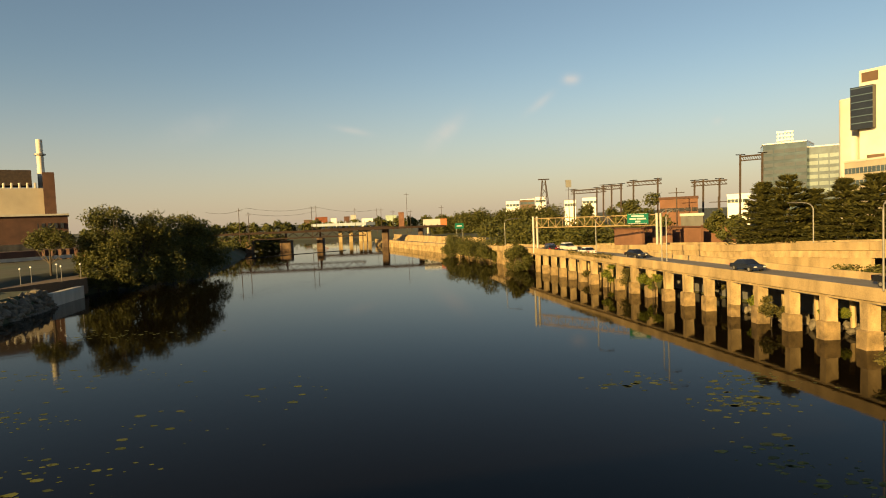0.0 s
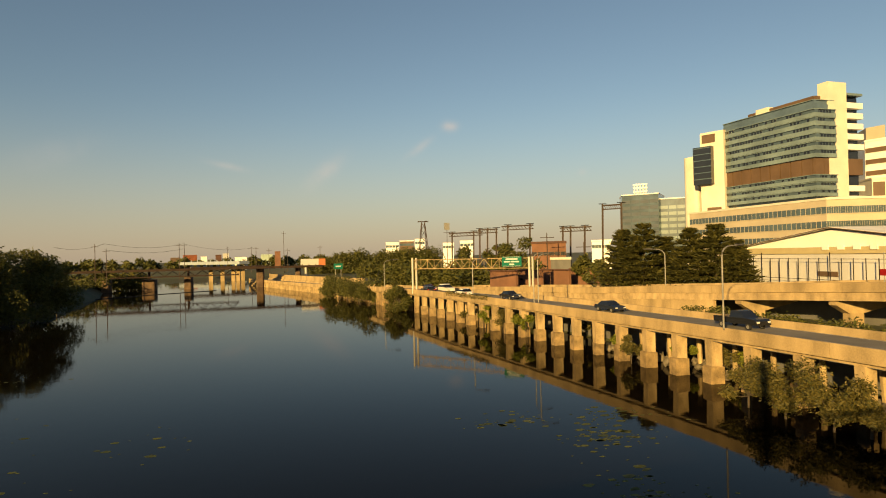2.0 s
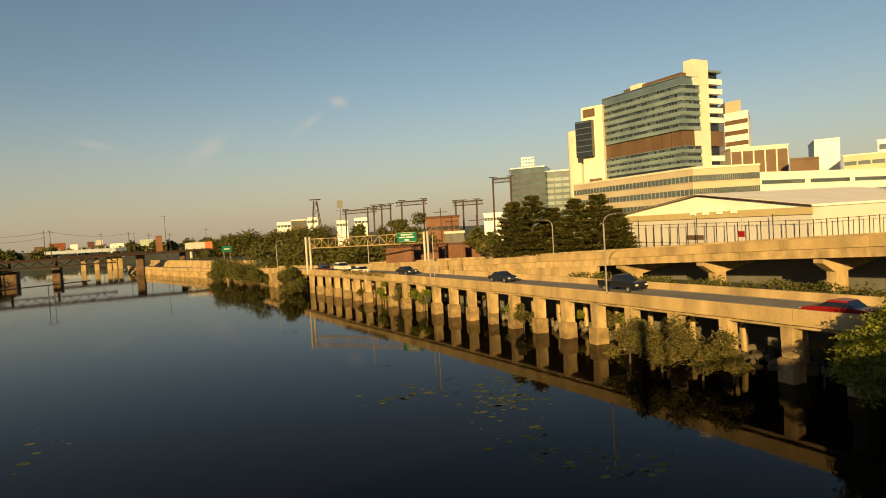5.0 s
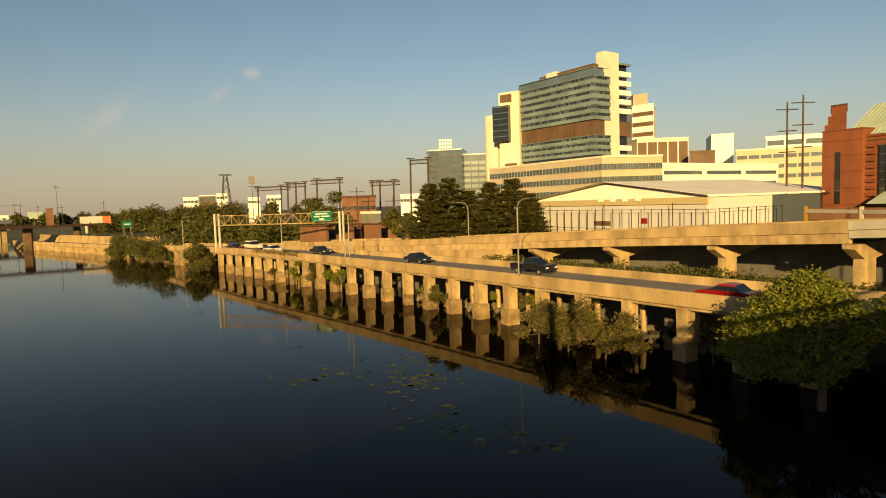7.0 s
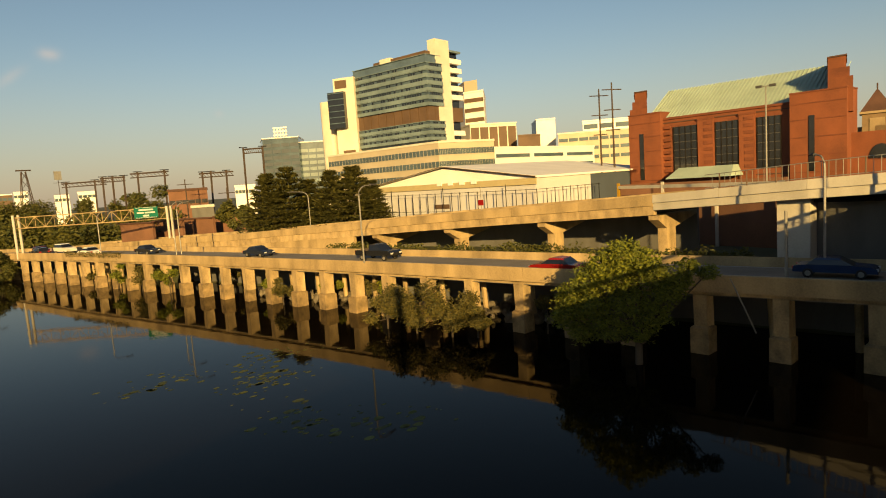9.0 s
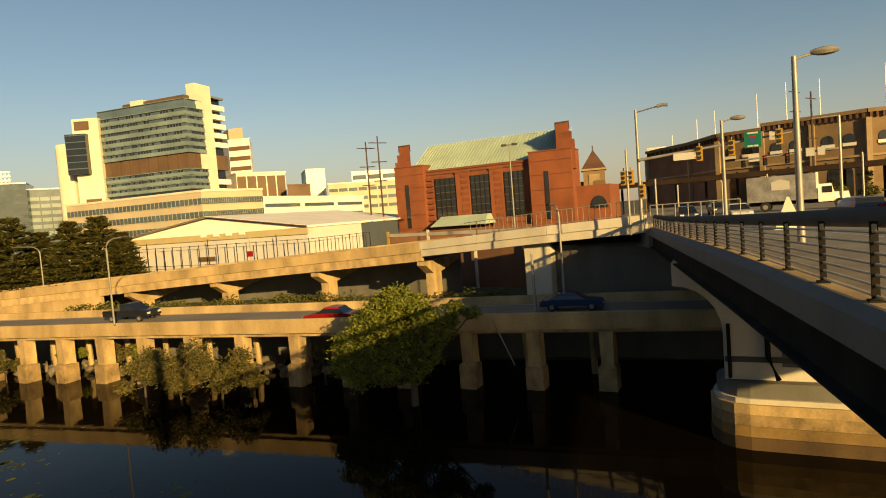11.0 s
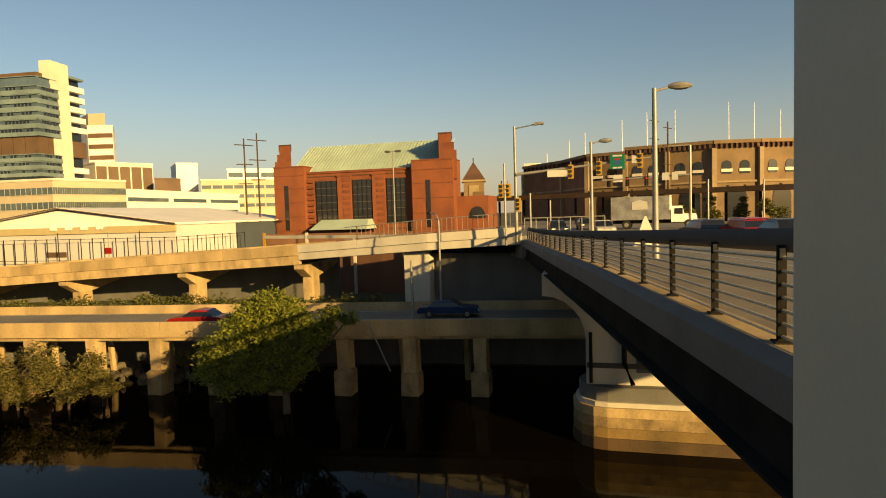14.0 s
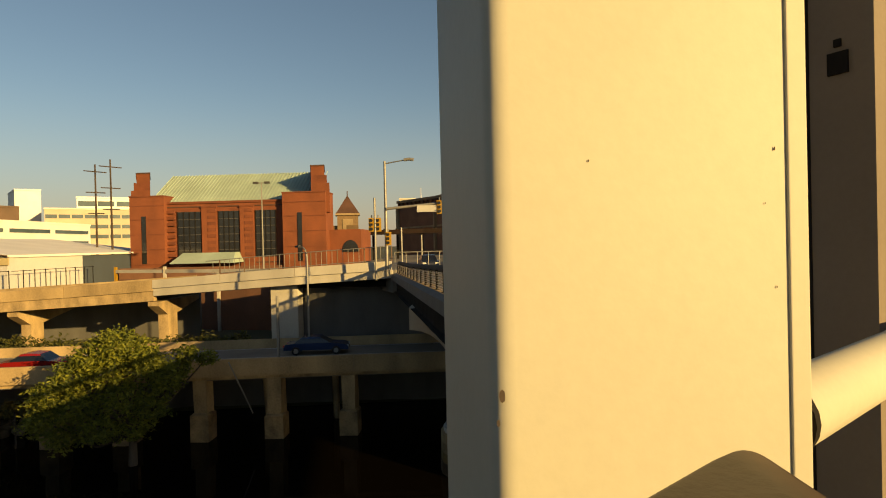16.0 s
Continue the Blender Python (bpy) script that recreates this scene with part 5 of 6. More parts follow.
block("white_office", "small pale office with windows", [polar(24.9, 260), polar(26.6, 258), polar(26.6, 272), polar(24.9, 272)], 3, 16.0, WHITE, [(13.3, 14.6)], GLASS_H, (0,), WHITE, 6)
wl_ = thing("brick_wall", "long orange brick retaining wall beyond the ramp", "wall", (*polar(20, 140), 3))
for a0, a1 in ((15.8, 18.2), (18.25, 20.5), (20.55, 23.0), (23.05, 26.6)):
    part("wall_panel", Shape().wall(polar(a0, 142), polar(a1, 134), 3, 8.3, 0.6), BRICK_LOW, wl_)
    part("coping", Shape().wall(polar(a0, 141.8), polar(a1, 133.8), 8.3, 8.55, 0.9), BRICK_D, wl_)

# Sign gantry across the highway
gan = thing("sign_gantry", "tan steel truss gantry over the highway with road sign", "gantry", (31, 127, 4))
g0, g1 = Vector((*polar(8.6, 138), 0)), Vector((*polar(19.4, 124), 0))
for e, h in ((g0, 11.7), (g1, 11.5)):
    for o in (-0.45, 0.45):
        part("column", Shape().tube([(e.x + o, e.y + o * 0.5, 3.6), (e.x + o, e.y + o * 0.5, h)], 0.24, 10), CONC_LIGHT, gan, "", True)
for z in (9.25, 11.25):
    for o in (0, 1.2):
        part("chord", Shape().tube([(g0.x, g0.y + o, z), (g1.x, g1.y + o, z)], 0.09, 6), CONC, gan)
for i in range(16):
    p, q = g0.lerp(g1, i / 16), g0.lerp(g1, (i + 1) / 16)
    za, zb = (9.25, 11.25) if i % 2 else (11.25, 9.25)
    part("brace", Shape().tube([(p.x, p.y, za), (q.x, q.y, zb)], 0.06, 5), CONC, gan)
    part("hanger", Shape().tube([(p.x, p.y, 9.25), (p.x, p.y, 11.25)], 0.05, 5), CONC, gan)


def road_sign(name, label, a, b, z0, z1, face, bars=(), backing=STEEL_GREY):
    """A flat board between the plan points a and b, facing the camera, with bars for its lettering."""
    t = thing(name, label, "sign", (*a, z0))
    part("panel", Shape().wall(a, b, z0, z1, 0.08), face, t)
    for u0, u1, v0, v1, m in bars:
        part("lettering", Shape().wall(a, b, z0 + (z1 - z0) * v0, z0 + (z1 - z0) * v1, 0.02, u0, u1, -0.085), m, t)
    return t


bars = [(0.06, 0.94, 0.03, 0.06, SIGN_W), (0.06, 0.94, 0.94, 0.97, SIGN_W)] + [(0.2, 0.8, 0.68, 0.82, SIGN_W), (0.12, 0.42, 0.42, 0.56, SIGN_W), (0.46, 0.88, 0.42, 0.56, SIGN_W), (0.38, 0.62, 0.14, 0.3, SIGN_W)]
road_sign("gantry_sign", "green highway sign with white lettering bars on the gantry", polar(16.75, 125), polar(18.55, 123.6), 9.6, 11.6, SIGN_G, bars)
road_sign("highway_sign", "small green highway sign by the far road", polar(1.2, 250), polar(2.0, 250), 7.4, 9.6, SIGN_G, [(0.2, 0.8, 0.4, 0.6, SIGN_W)])
bb = thing("billboard", "large white and orange billboard on a post", "billboard", (*polar(-0.5, 300), 3))
part("panel", Shape().wall(polar(-1.75, 300), polar(-0.15, 300), 8.4, 11.6, 0.5), SIGN_W, bb)
part("orange_panel", Shape().wall(polar(-0.15, 300), polar(0.45, 300), 8.4, 11.6, 0.5), SIGN_O, bb)
part("post", Shape().tube([(*polar(-1.3, 300.5), 2), (*polar(-1.3, 300.5), 8.4)], 0.6, 8), CONC_LIGHT, bb)


# Railway catenary and lattice masts
def portal(az0, az1, r0, r1, z, legs):
    t = thing("catenary_portal", "dark steel railway catenary portal", "catenary", (*polar(az0, r0), 3))
    a, b = Vector((*polar(az0, r0), z)), Vector((*polar(az1, r1), z))
    part("beam", Shape().tube([tuple(a), tuple(b)], 0.22, 5), RUST, t)
    part("beam", Shape().tube([tuple(a - Vector((0, 0, 1.1))), tuple(b - Vector((0, 0, 1.1)))], 0.15, 5), RUST, t)
    for i in range(10):
        p, q = a.lerp(b, i / 10), a.lerp(b, (i + 1) / 10)
        part("brace", Shape().tube([tuple(p), (q.x, q.y, z - 1.1)], 0.08, 4), RUST, t)
    for u in legs:
        p = a.lerp(b, u)
        part("leg", Shape().tube([(p.x - 0.4, p.y, 3), (p.x, p.y, z + 0.6)], 0.28, 5), RUST, t)
        part("insulator", Shape().tube([(p.x - 1.2, p.y, z + 0.5), (p.x + 1.2, p.y, z + 0.5)], 0.12, 4), STEEL_DARK, t)


portal(11.9, 15.0, 225, 215, 19.8, (0.1, 0.75))
portal(14.6, 16.4, 208, 204, 20.2, (0.1, 0.5, 0.95))
portal(16.8, 19.7, 196, 190, 20.6, (0.2, 0.9))
portal(22.1, 24.9, 190, 186, 19.4, (0.1, 0.35, 0.8))
portal(25.9, 27.6, 180, 178, 25.0, (0.02, 0.98))
def mast_pole(az, r, z1, label, arms=1, w=0.2, z0=3):
    x, y = polar(az, r)
    t = thing("utility_pole", label, "utility pole", (x, y, z0))
    part("shaft", Shape().tube([(x, y, z0), (x, y, z1)], w, 6, w * 0.55), RUST, t)
    for i in range(arms):
        zz = z1 - 1.2 - 3.4 * i
        part("crossarm", Shape().tube([(x - 1.6 + 0.4 * i, y + 0.9, zz), (x + 1.6 - 0.4 * i, y - 0.9, zz)], 0.09, 5), RUST, t)


for az, r, z in ((57.9, 115, 26.8), (59.0, 112, 27.3), (94.5, 125, 30.0), (95.6, 125, 28.5)):
    mast_pole(az, r, z, "tall dark transmission pole with crossarms", 3, 0.24)
for az, r, z in ((-18.2, 290, 20), (-17.4, 285, 18.0), (-11.9, 330, 21.0), (-11.5, 330, 21.0), (-6.0, 420, 20), (-5.6, 420, 20), (-3.2, 400, 29), (-2.9, 400, 18), (0.0, 380, 19.5), (-4.5, 380, 18.0), (-8.0, 500, 22), (20.9, 160, 17.2), (24.2, 150, 14.5), (11.7, 300, 24)):
    mast_pole(az, r, z, "slim dark utility pole against the sky", 1, 0.2)
lat = thing("lattice_tower", "grey steel lattice transmission tower", "transmission tower", (*polar(9.5, 340), 3))
x, y = polar(9.5, 340)
for sx, sy in ((-1, -1), (1, -1), (1, 1), (-1, 1)):
    part("leg", Shape().tube([(x + 3.4 * sx, y + 3.4 * sy, 3), (x + 0.8 * sx, y + 0.8 * sy, 30)], 0.2, 4), RUST, lat)
for i in range(7):
    z, w0, w1 = 3 + i * 3.8, 3.4 - 0.37 * i, 3.4 - 0.37 * (i + 1)
    part("brace", Shape().tube([(x - w0, y - w0, z), (x + w1, y - w1, z + 3.8)], 0.12, 4), RUST, lat)
    part("brace", Shape().tube([(x + w0, y - w0, z), (x - w1, y - w1, z + 3.8)], 0.12, 4), RUST, lat)
part("top_arm", Shape().tube([(x - 3, y, 30.5), (x + 3, y, 30.5)], 0.3, 4), RUST, lat)
sx_, sy_ = polar(11.7, 300)
part("head", Shape().box(sx_ - 1.3, sy_ - 0.3, 24, sx_ + 1.3, sy_ + 0.3, 27.5), GALV, thing("floodlight", "grey floodlight cluster on a mast", "floodlight", (sx_, sy_, 24)))

# Low railway bridge across the river far downstream
rb_ = thing("railway_bridge", "long dark low railway bridge on brown stone piers", "bridge", (-60, 270, 0))
a, b = Vector((*polar(-21, 302), 0)), Vector((*polar(0.2, 286), 0))
part("deck", Shape().wall(a, b, 7.9, 8.8, 5), RUST_D, rb_)
for i in range(36):
    p, q = a.lerp(b, i / 36), a.lerp(b, (i + 1) / 36)
    part("rib", Shape().box(p.x - 0.2, p.y - 0.3, 7.7, p.x + 0.2, p.y - 0.05, 9.3), RUST_D, rb_)
    if i < 24:
        part("brace", Shape().tube([(p.x, p.y, 7.8 if i % 2 else 5.6), (q.x, q.y, 5.6 if i % 2 else 7.8)], 0.14, 4), RUST_D, rb_)
part("lower_chord", Shape().wall(a, a.lerp(b, 0.667), 5.3, 5.7, 4), RUST_D, rb_)
for az, w, z1 in ((-17.5, 1.6, 5.3), (-14.3, 2.7, 4.4), (-11.25, 1.6, 4.8), (-5.3, 1.6, 8.0), (-2.0, 1.2, 8.0)):
    p = polar(az, 296 if az < -8 else 288)
    q = part("pier", Shape().prism(rounded([(p[0] - w, p[1] - 1), (p[0] + w, p[1] - 1), (p[0] + w, p[1] + 4), (p[0] - w, p[1] + 4)], 0.8), -1.5, z1), STONE_B, rb_, "", True)
    part("strut", Shape().tube([(p[0], p[1] + 1, z1), (p[0], p[1] + 1, 8.0)], 0.5, 6), RUST_D, q)
for az in (-9.4, -8.45, -7.55, -7.15, -6.75):
    p = polar(az, 386)
    solo("bent_column", Shape().box(p[0] - 1.1, p[1] - 0.6, -1.5, p[0] + 1.1, p[1] + 0.6, 7.0), CONC, "tan concrete column of the far highway", "column")
solo("far_highway", Shape().wall(polar(-11, 388), polar(-5, 390), 7.0, 8.2, 9), RUST_D, "dark far highway deck crossing the river", "road")
# The bluish light on this distant bridge is put into its pale colour.
fb = thing("far_bridge", "steel bridge in the haze downriver, coloured pale blue for its bluish light", "bridge", (*polar(-9, 560), 3))
part("deck", Shape().wall(polar(-11.2, 600), polar(-6.2, 520), 8.0, 10.6, 9), BLUE_W, fb)
for i in range(9):
    p = Vector(polar(-11.2, 600)).lerp(Vector(polar(-6.2, 520)), (i + 0.5) / 9)
    part("pier", Shape().box(p.x - 0.9, p.y, -1.5, p.x + 0.9, p.y + 6, 8.0), BLUE_W, fb)
    part("post", Shape().box(p.x - 0.4, p.y - 0.4, 9.0, p.x + 0.4, p.y - 0.05, 12.0), BLUE_W, fb)
# wires sagging between the poles
wr_ = thing("power_lines", "thin dark power lines over the river", "power line", (*polar(-12, 320), 18))
for (a0, r0, z0), (a1, r1, z1), sag in (((-21, 300, 19), (-17.5, 290, 20), 1.5), ((-17.5, 290, 20), (-11.6, 330, 20.5), 1.8), ((-11.6, 330, 20.5), (-5.8, 420, 19.5), 2.2), ((-17.5, 290, 17.5), (-11.6, 330, 18), 1.6)):
    p, q = Vector((*polar(a0, r0), z0)), Vector((*polar(a1, r1), z1))
    part("wire", Shape().tube([tuple(p.lerp(q, k / 8) - Vector((0, 0, sag * 4 * (k / 8) * (1 - k / 8)))) for k in range(9)], 0.05, 4), STEEL_DARK, wr_)
boom = solo("river_boom", Shape().tube([(*polar(-20, 240), RIVER + 0.05), (*polar(-14, 259), RIVER + 0.05), (*polar(-9, 272), RIVER + 0.05)], 0.16, 6), RUBBER, "dark floating boom across the river", "boom")
for i, (a0, a1, r, z1, m) in enumerate(((-11.6, -10.5, 700, 17, BRICK), (-8.4, -7.9, 650, 17.5, SIGN_W), (-12.6, -11.9, 680, 14.5, BROWN_P), (-5.2, -4.2, 720, 16, COPPER), (-9.0, -8.5, 760, 17, BRICK_D), (-4.0, -3.5, 600, 18, BRICK_LOW), (-10.2, -9.7, 700, 15, WHITE), (-7.4, -6.4, 700, 13.5, WHITE))):
    block("far_shed", "small hazy industrial building on the skyline", [polar(a0, r), polar(a1, r), polar(a1, r + 15), polar(a0, r + 15)], 3, z1, m, [], GLASS_H, ())

# East bank: power plant, road, wall and posts
pp = thing("power_plant", "brick power plant with pale upper block and white chimney", "building", (-190, 270, 3))
part("lower_hall", Shape().prism([polar(-31.2, 330), polar(-31.2, 360), polar(-42, 360), polar(-42, 330)], 3, 20.2), BRICK_D, pp)
part("cornice", Shape().prism([polar(-31.1, 329), polar(-31.1, 360), polar(-42, 360), polar(-42, 329)], 20.2, 21.0), CONC_LIGHT, pp)
for i in range(14):
    for z0, z1 in ((14.5, 16.8), (9.5, 12.5)):
        az = -31.5 - 0.42 * i
        part("window", Shape().wall(polar(az - 0.22, 329.6), polar(az, 329.6), z0, z1, 0.5), GLASS_D, pp)
part("upper_block", Shape().prism([polar(-32.7, 336), polar(-32.7, 358), polar(-42, 358), polar(-42, 336)], 21, 33.0), BEIGE, pp)
part("rooftop_plant", Shape().prism([polar(-33.4, 340), polar(-33.4, 356), polar(-42, 356), polar(-42, 340)], 34.5, 41.5), RUST, pp)
for i in range(6):
    p = polar(-33.2 - 0.5 * i, 337)
    part("vent_stack", Shape().tube([(*p, 33), (*p, 35.5)], 0.5, 6), CONC_LIGHT, pp)
part("brick_tower", Shape().prism([polar(-31.9, 333), polar(-31.9, 350), polar(-32.7, 350), polar(-32.7, 333)], 3, 40.0), BRICK_D, pp)
cx, cy = polar(-32.75, 352)
ch = part("chimney", Shape().tube([(cx, cy, 30), (cx, cy, 57)], 1.7, 14, 1.35), WHITE_W, pp, "white round chimney", True)
part("gallery", Shape().tube([(cx, cy, 49.6), (cx, cy, 50.3)], 2.4, 14), GALV, ch)
solo("east_road", Shape().prism([polar(-37.5, 128), polar(-30.2, 143), polar(-29.8, 190), polar(-38, 190)], 0, 3.1), PATH_B, "brown riverside path and worn grass", "path")
eb = thing("east_embankment", "railway viaduct with a tan parapet on the east bank", "wall", (*polar(-33, 230), 3))
part("retaining_wall", Shape().wall(polar(-38, 226), polar(-29.6, 238), 3, 7.3, 8), BRICK_D, eb)
part("parapet", Shape().wall(polar(-38, 225.5), polar(-29.6, 237.5), 7.3, 9.3, 0.5), CONC, eb, "tan concrete parapet")
part("kerb", Shape().wall(polar(-38, 210), polar(-31.0, 222), 4.6, 5.6, 0.6), CONC_LIGHT, eb, "pale concrete kerb")
for i in range(14):
    p = polar(-30.2 - 0.55 * i, 224)
    part("pier", Shape().box(p[0] - 0.6, p[1] - 0.6, 3, p[0] + 0.6, p[1] + 0.6, 7.3), BRICK_D, eb)
wq = thing("quay_wall", "rough stone quay wall with a pale concrete face", "wall", (*polar(-34, 112), 0))
e0, e1 = Vector(polar(-40, 98)), Vector(polar(-33.1, 128))
ed = (e1 - e0).normalized()
en = Vector((ed.y, -ed.x))  # towards the water
part("slope", Shape().prism([tuple(p) for p in (e0 - en * 8, e0 + en * 2.6, e1 + en * 2.6, e1 - en * 8)], -1.6, 2.6, [tuple(p) for p in (e0 - en * 8, e0 - en * 0.6, e1 - en * 0.6, e1 - en * 8)]), SOIL, wq, "dark earth slope under the rubble")
part("pale_face", Shape().wall(polar(-33.05, 128), polar(-30.9, 140.5), -1.2, 1.85, 1.2), CONC_LIGHT, wq, "pale concrete face")
for i in range(190):
    d, k = 3.0 * R.random(), 0.35 + 0.5 * R.random()
    p = e0.lerp(e1, R.random()) + en * (d - 0.5)
    ob = tagged(new("rock", rock_me[i % 5]), "dark rubble stone on the slope of the quay", "rock", "rubble at the quay")
    ob.matrix_basis = pose(p.x, p.y, 2.45 - 1.3 * d, 50 * R.random(), 50 * R.random(), 360 * R.random()) @ Matrix.Diagonal((k * 1.3, k, k * 0.7, 1))
for az, r in ((-34.6, 137), (-33.9, 141), (-32.2, 146), (-31.9, 137), (-30.6, 141)):
    x, y = polar(az, r)
    t = thing("bollard_lamp", "short white path lamp post", "lamp post", (x, y, 3.05), "path lamps on the east bank")
    part("post", Shape().tube([(x, y, 3.05), (x, y, 6.0)], 0.05, 6), GALV, t)
    part("head", Shape().tube([(x, y, 6.0), (x, y, 6.3)], 0.2, 8, 0.08), WHITE, t)
for i in range(5):
    x, y = polar(-29.6 + 0.5 * i, 170)
    solo("shed", Shape().box(x - 1.2, y - 1, 3, x + 0.6, y + 1, 5.6), CONC_LIGHT, "low pale shed behind the trees", "shed")

hs = bpy.data.objects["highway_sign"]
for az in (1.35, 1.85):
    p = polar(az, 250.2)
    part("post", Shape().tube([(*p, 2), (*p, 7.6)], 0.12, 6), GALV, hs)


# Vehicles: built lengthwise along +x at the origin, then placed
def paint(name, col):
    return mat(name, [c / 0.52 for c in col], 0.25, 0.06, 2, 30, 0, spec=0.6)


LAMP_R = mat("red_tail_lamp", (0.7, 0.03, 0.02), 0.3, 0.1, 3, 30, 0)
LAMP_W = mat("clear_headlamp", (1.0, 0.98, 0.9), 0.2, 0.1, 3, 30, 0)


def car(name, label, col, x, y, z, head, L=4.6, W=1.8, H=1.45, kind="sedan"):
    t = thing(name, label, "car", (0, 0, 0))
    pm = paint(name + "_paint", col)
    if kind == "sedan":
        prof = [(-0.5, 0.28), (-0.5, 0.52), (-0.46, 0.62), (-0.30, 0.66), (0.12, 0.66), (0.42, 0.58), (0.49, 0.48), (0.5, 0.26)]
        cab = [(-0.34, 0.65), (-0.22, 0.97), (-0.05, 1.0), (0.06, 0.97), (0.22, 0.65)]
    elif kind == "suv":
        prof = [(-0.5, 0.28), (-0.5, 0.58), (-0.48, 0.64), (0.15, 0.66), (0.44, 0.60), (0.49, 0.48), (0.5, 0.26)]
        cab = [(-0.48, 0.63), (-0.42, 0.97), (-0.1, 1.0), (0.04, 0.97), (0.20, 0.65)]
    else:
        prof = [(-0.5, 0.30), (-0.5, 0.62), (-0.10, 0.62), (0.2, 0.64), (0.44, 0.60), (0.49, 0.50), (0.5, 0.28)]
        cab = [(-0.12, 0.62), (-0.10, 0.97), (0.02, 1.0), (0.10, 0.97), (0.24, 0.63)]
    def slab(pts, w0, w1):
        k, n = [(u * L, v * H) for u, v in pts], len(pts)
        zs = [v for _, v in k]
        f = lambda v: w0 + (w1 - w0) * (v - min(zs)) / (max(zs) - min(zs))
        vs = [(u, s * f(v) / 2, v) for s in (-1, 1) for u, v in k]
        return Shape().add(vs, [tuple(range(n)), tuple(range(n, 2 * n))[::-1]] + [(i, i + n, (i + 1) % n + n, (i + 1) % n) for i in range(n)])
    body = part("body", slab(prof, W * 0.97, W), pm, t)
    part("cabin_glass", slab(cab, W * 0.95, W * 0.74), GLASS_D, t, "dark windows")
    k = [(u * 0.97, v * 1.012) for u, v in cab[1:-1]]
    part("car_roof", slab([(k[0][0] - 0.03, k[0][1] - 0.08)] + k + [(k[-1][0] + 0.03, k[-1][1] - 0.08)], W * 0.83, W * 0.76), pm, t)
    for u in (-0.31, 0.31):
        for s in (-1, 1):
            c = [u * L, s * (W / 2 - 0.1), 0.31]
            w = part("wheel", Shape().tube([(c[0], c[1] - 0.1, c[2]), (c[0], c[1] + 0.1, c[2])], 0.32, 14), RUBBER, t, "", True)
            part("rim", Shape().tube([(c[0], c[1] - 0.115, c[2]), (c[0], c[1] + 0.115, c[2])], 0.19, 10), GALV, w, "", True)
    for s in (-1, 1):
        part("tail_lamp", Shape().box(-0.505 * L, s * W * 0.4 - 0.18, 0.46 * H, -0.49 * L, s * W * 0.4 + 0.18, 0.58 * H), LAMP_R, t)
        part("headlight", Shape().box(0.475 * L, s * W * 0.36 - 0.18, 0.40 * H, 0.502 * L, s * W * 0.36 + 0.18, 0.50 * H), LAMP_W, t)
    t.matrix_basis = pose(x, y, z, 0, 0, head)
    return t


def on_road(y, off):
    """Place and heading on the highway, at a distance from the parapet."""
    dx = (edge_x(y + 2) - edge_x(y - 2)) / 4
    return edge_x(y) + off, y, table(y, TOP) - 0.82, math.degrees(math.atan2(1, dx))


for nm, lb, col, y, off, L, W, H, kd, turn in (
        ("pickup_truck", "black pickup truck on the highway", (0.012, 0.013, 0.016), 55.5, 6.4, 5.5, 1.95, 1.8, "pickup", 180),
        ("car", "red car on the highway by the tree", (0.19, 0.008, 0.007), 30.5, 2.4, 4.5, 1.8, 1.42, "sedan", 0),
        ("car", "dark blue car on the highway", (0.015, 0.02, 0.035), 76.5, 6.0, 4.6, 1.8, 1.42, "sedan", 180),
        ("car", "dark car far along the highway", (0.02, 0.02, 0.022), 104, 6.0, 4.6, 1.8, 1.45, "sedan", 180),
        ("car", "white car far along the highway", (0.7, 0.68, 0.62), 116, 3.0, 4.6, 1.8, 1.45, "sedan", 0),
        ("car", "pale van far along the highway", (0.6, 0.56, 0.48), 131, 5.6, 5.0, 1.95, 1.9, "suv", 180),
        ("car", "dark car far along the highway", (0.02, 0.02, 0.025), 134, 2.6, 4.5, 1.8, 1.5, "suv", 0),
        ("car", "maroon car far along the highway", (0.12, 0.02, 0.015), 141, 5.8, 4.5, 1.8, 1.5, "suv", 180),
        ("car", "blue car in the shade under the bridge", (0.01, 0.03, 0.09), 12.0, 6.2, 4.9, 1.85, 1.35, "sedan", 180)):
    x, yy, z, hd = on_road(y, off)
    car(nm, lb, col, x, yy, z, hd + turn, L, W, H, kd)

BH = math.degrees(math.atan(0.19))
for nm, lb, col, az, r, turn, L, H, kd in (
        ("car", "dark car waiting on the bridge road", (0.015, 0.016, 0.02), 98.3, 46, 0, 4.6, 1.55, "suv"),
        ("car", "red car with lit brake lights on the bridge", (0.35, 0.012, 0.01), 101.5, 43.0, 0, 4.7, 1.6, "suv"),
        ("car", "dark car waiting on the bridge road", (0.02, 0.02, 0.025), 104.3, 39, 0, 4.6, 1.5, "sedan"),
        ("car", "dark car coming over the junction", (0.02, 0.022, 0.03), 86.0, 66, 180, 4.4, 1.5, "sedan"),
        ("car", "silver car at the junction", (0.35, 0.34, 0.31), 90.0, 62, 180, 4.4, 1.5, "sedan"),
        ("car", "dark car at the junction", (0.03, 0.03, 0.03), 88.5, 80, 180, 4.4, 1.5, "sedan")):
    x, y = polar(az, r)
    car(nm, lb, col, x, y, walk_z(x) - 0.15 if x < 51 else 9.87, BH + turn, L, 1.8, H, kd)

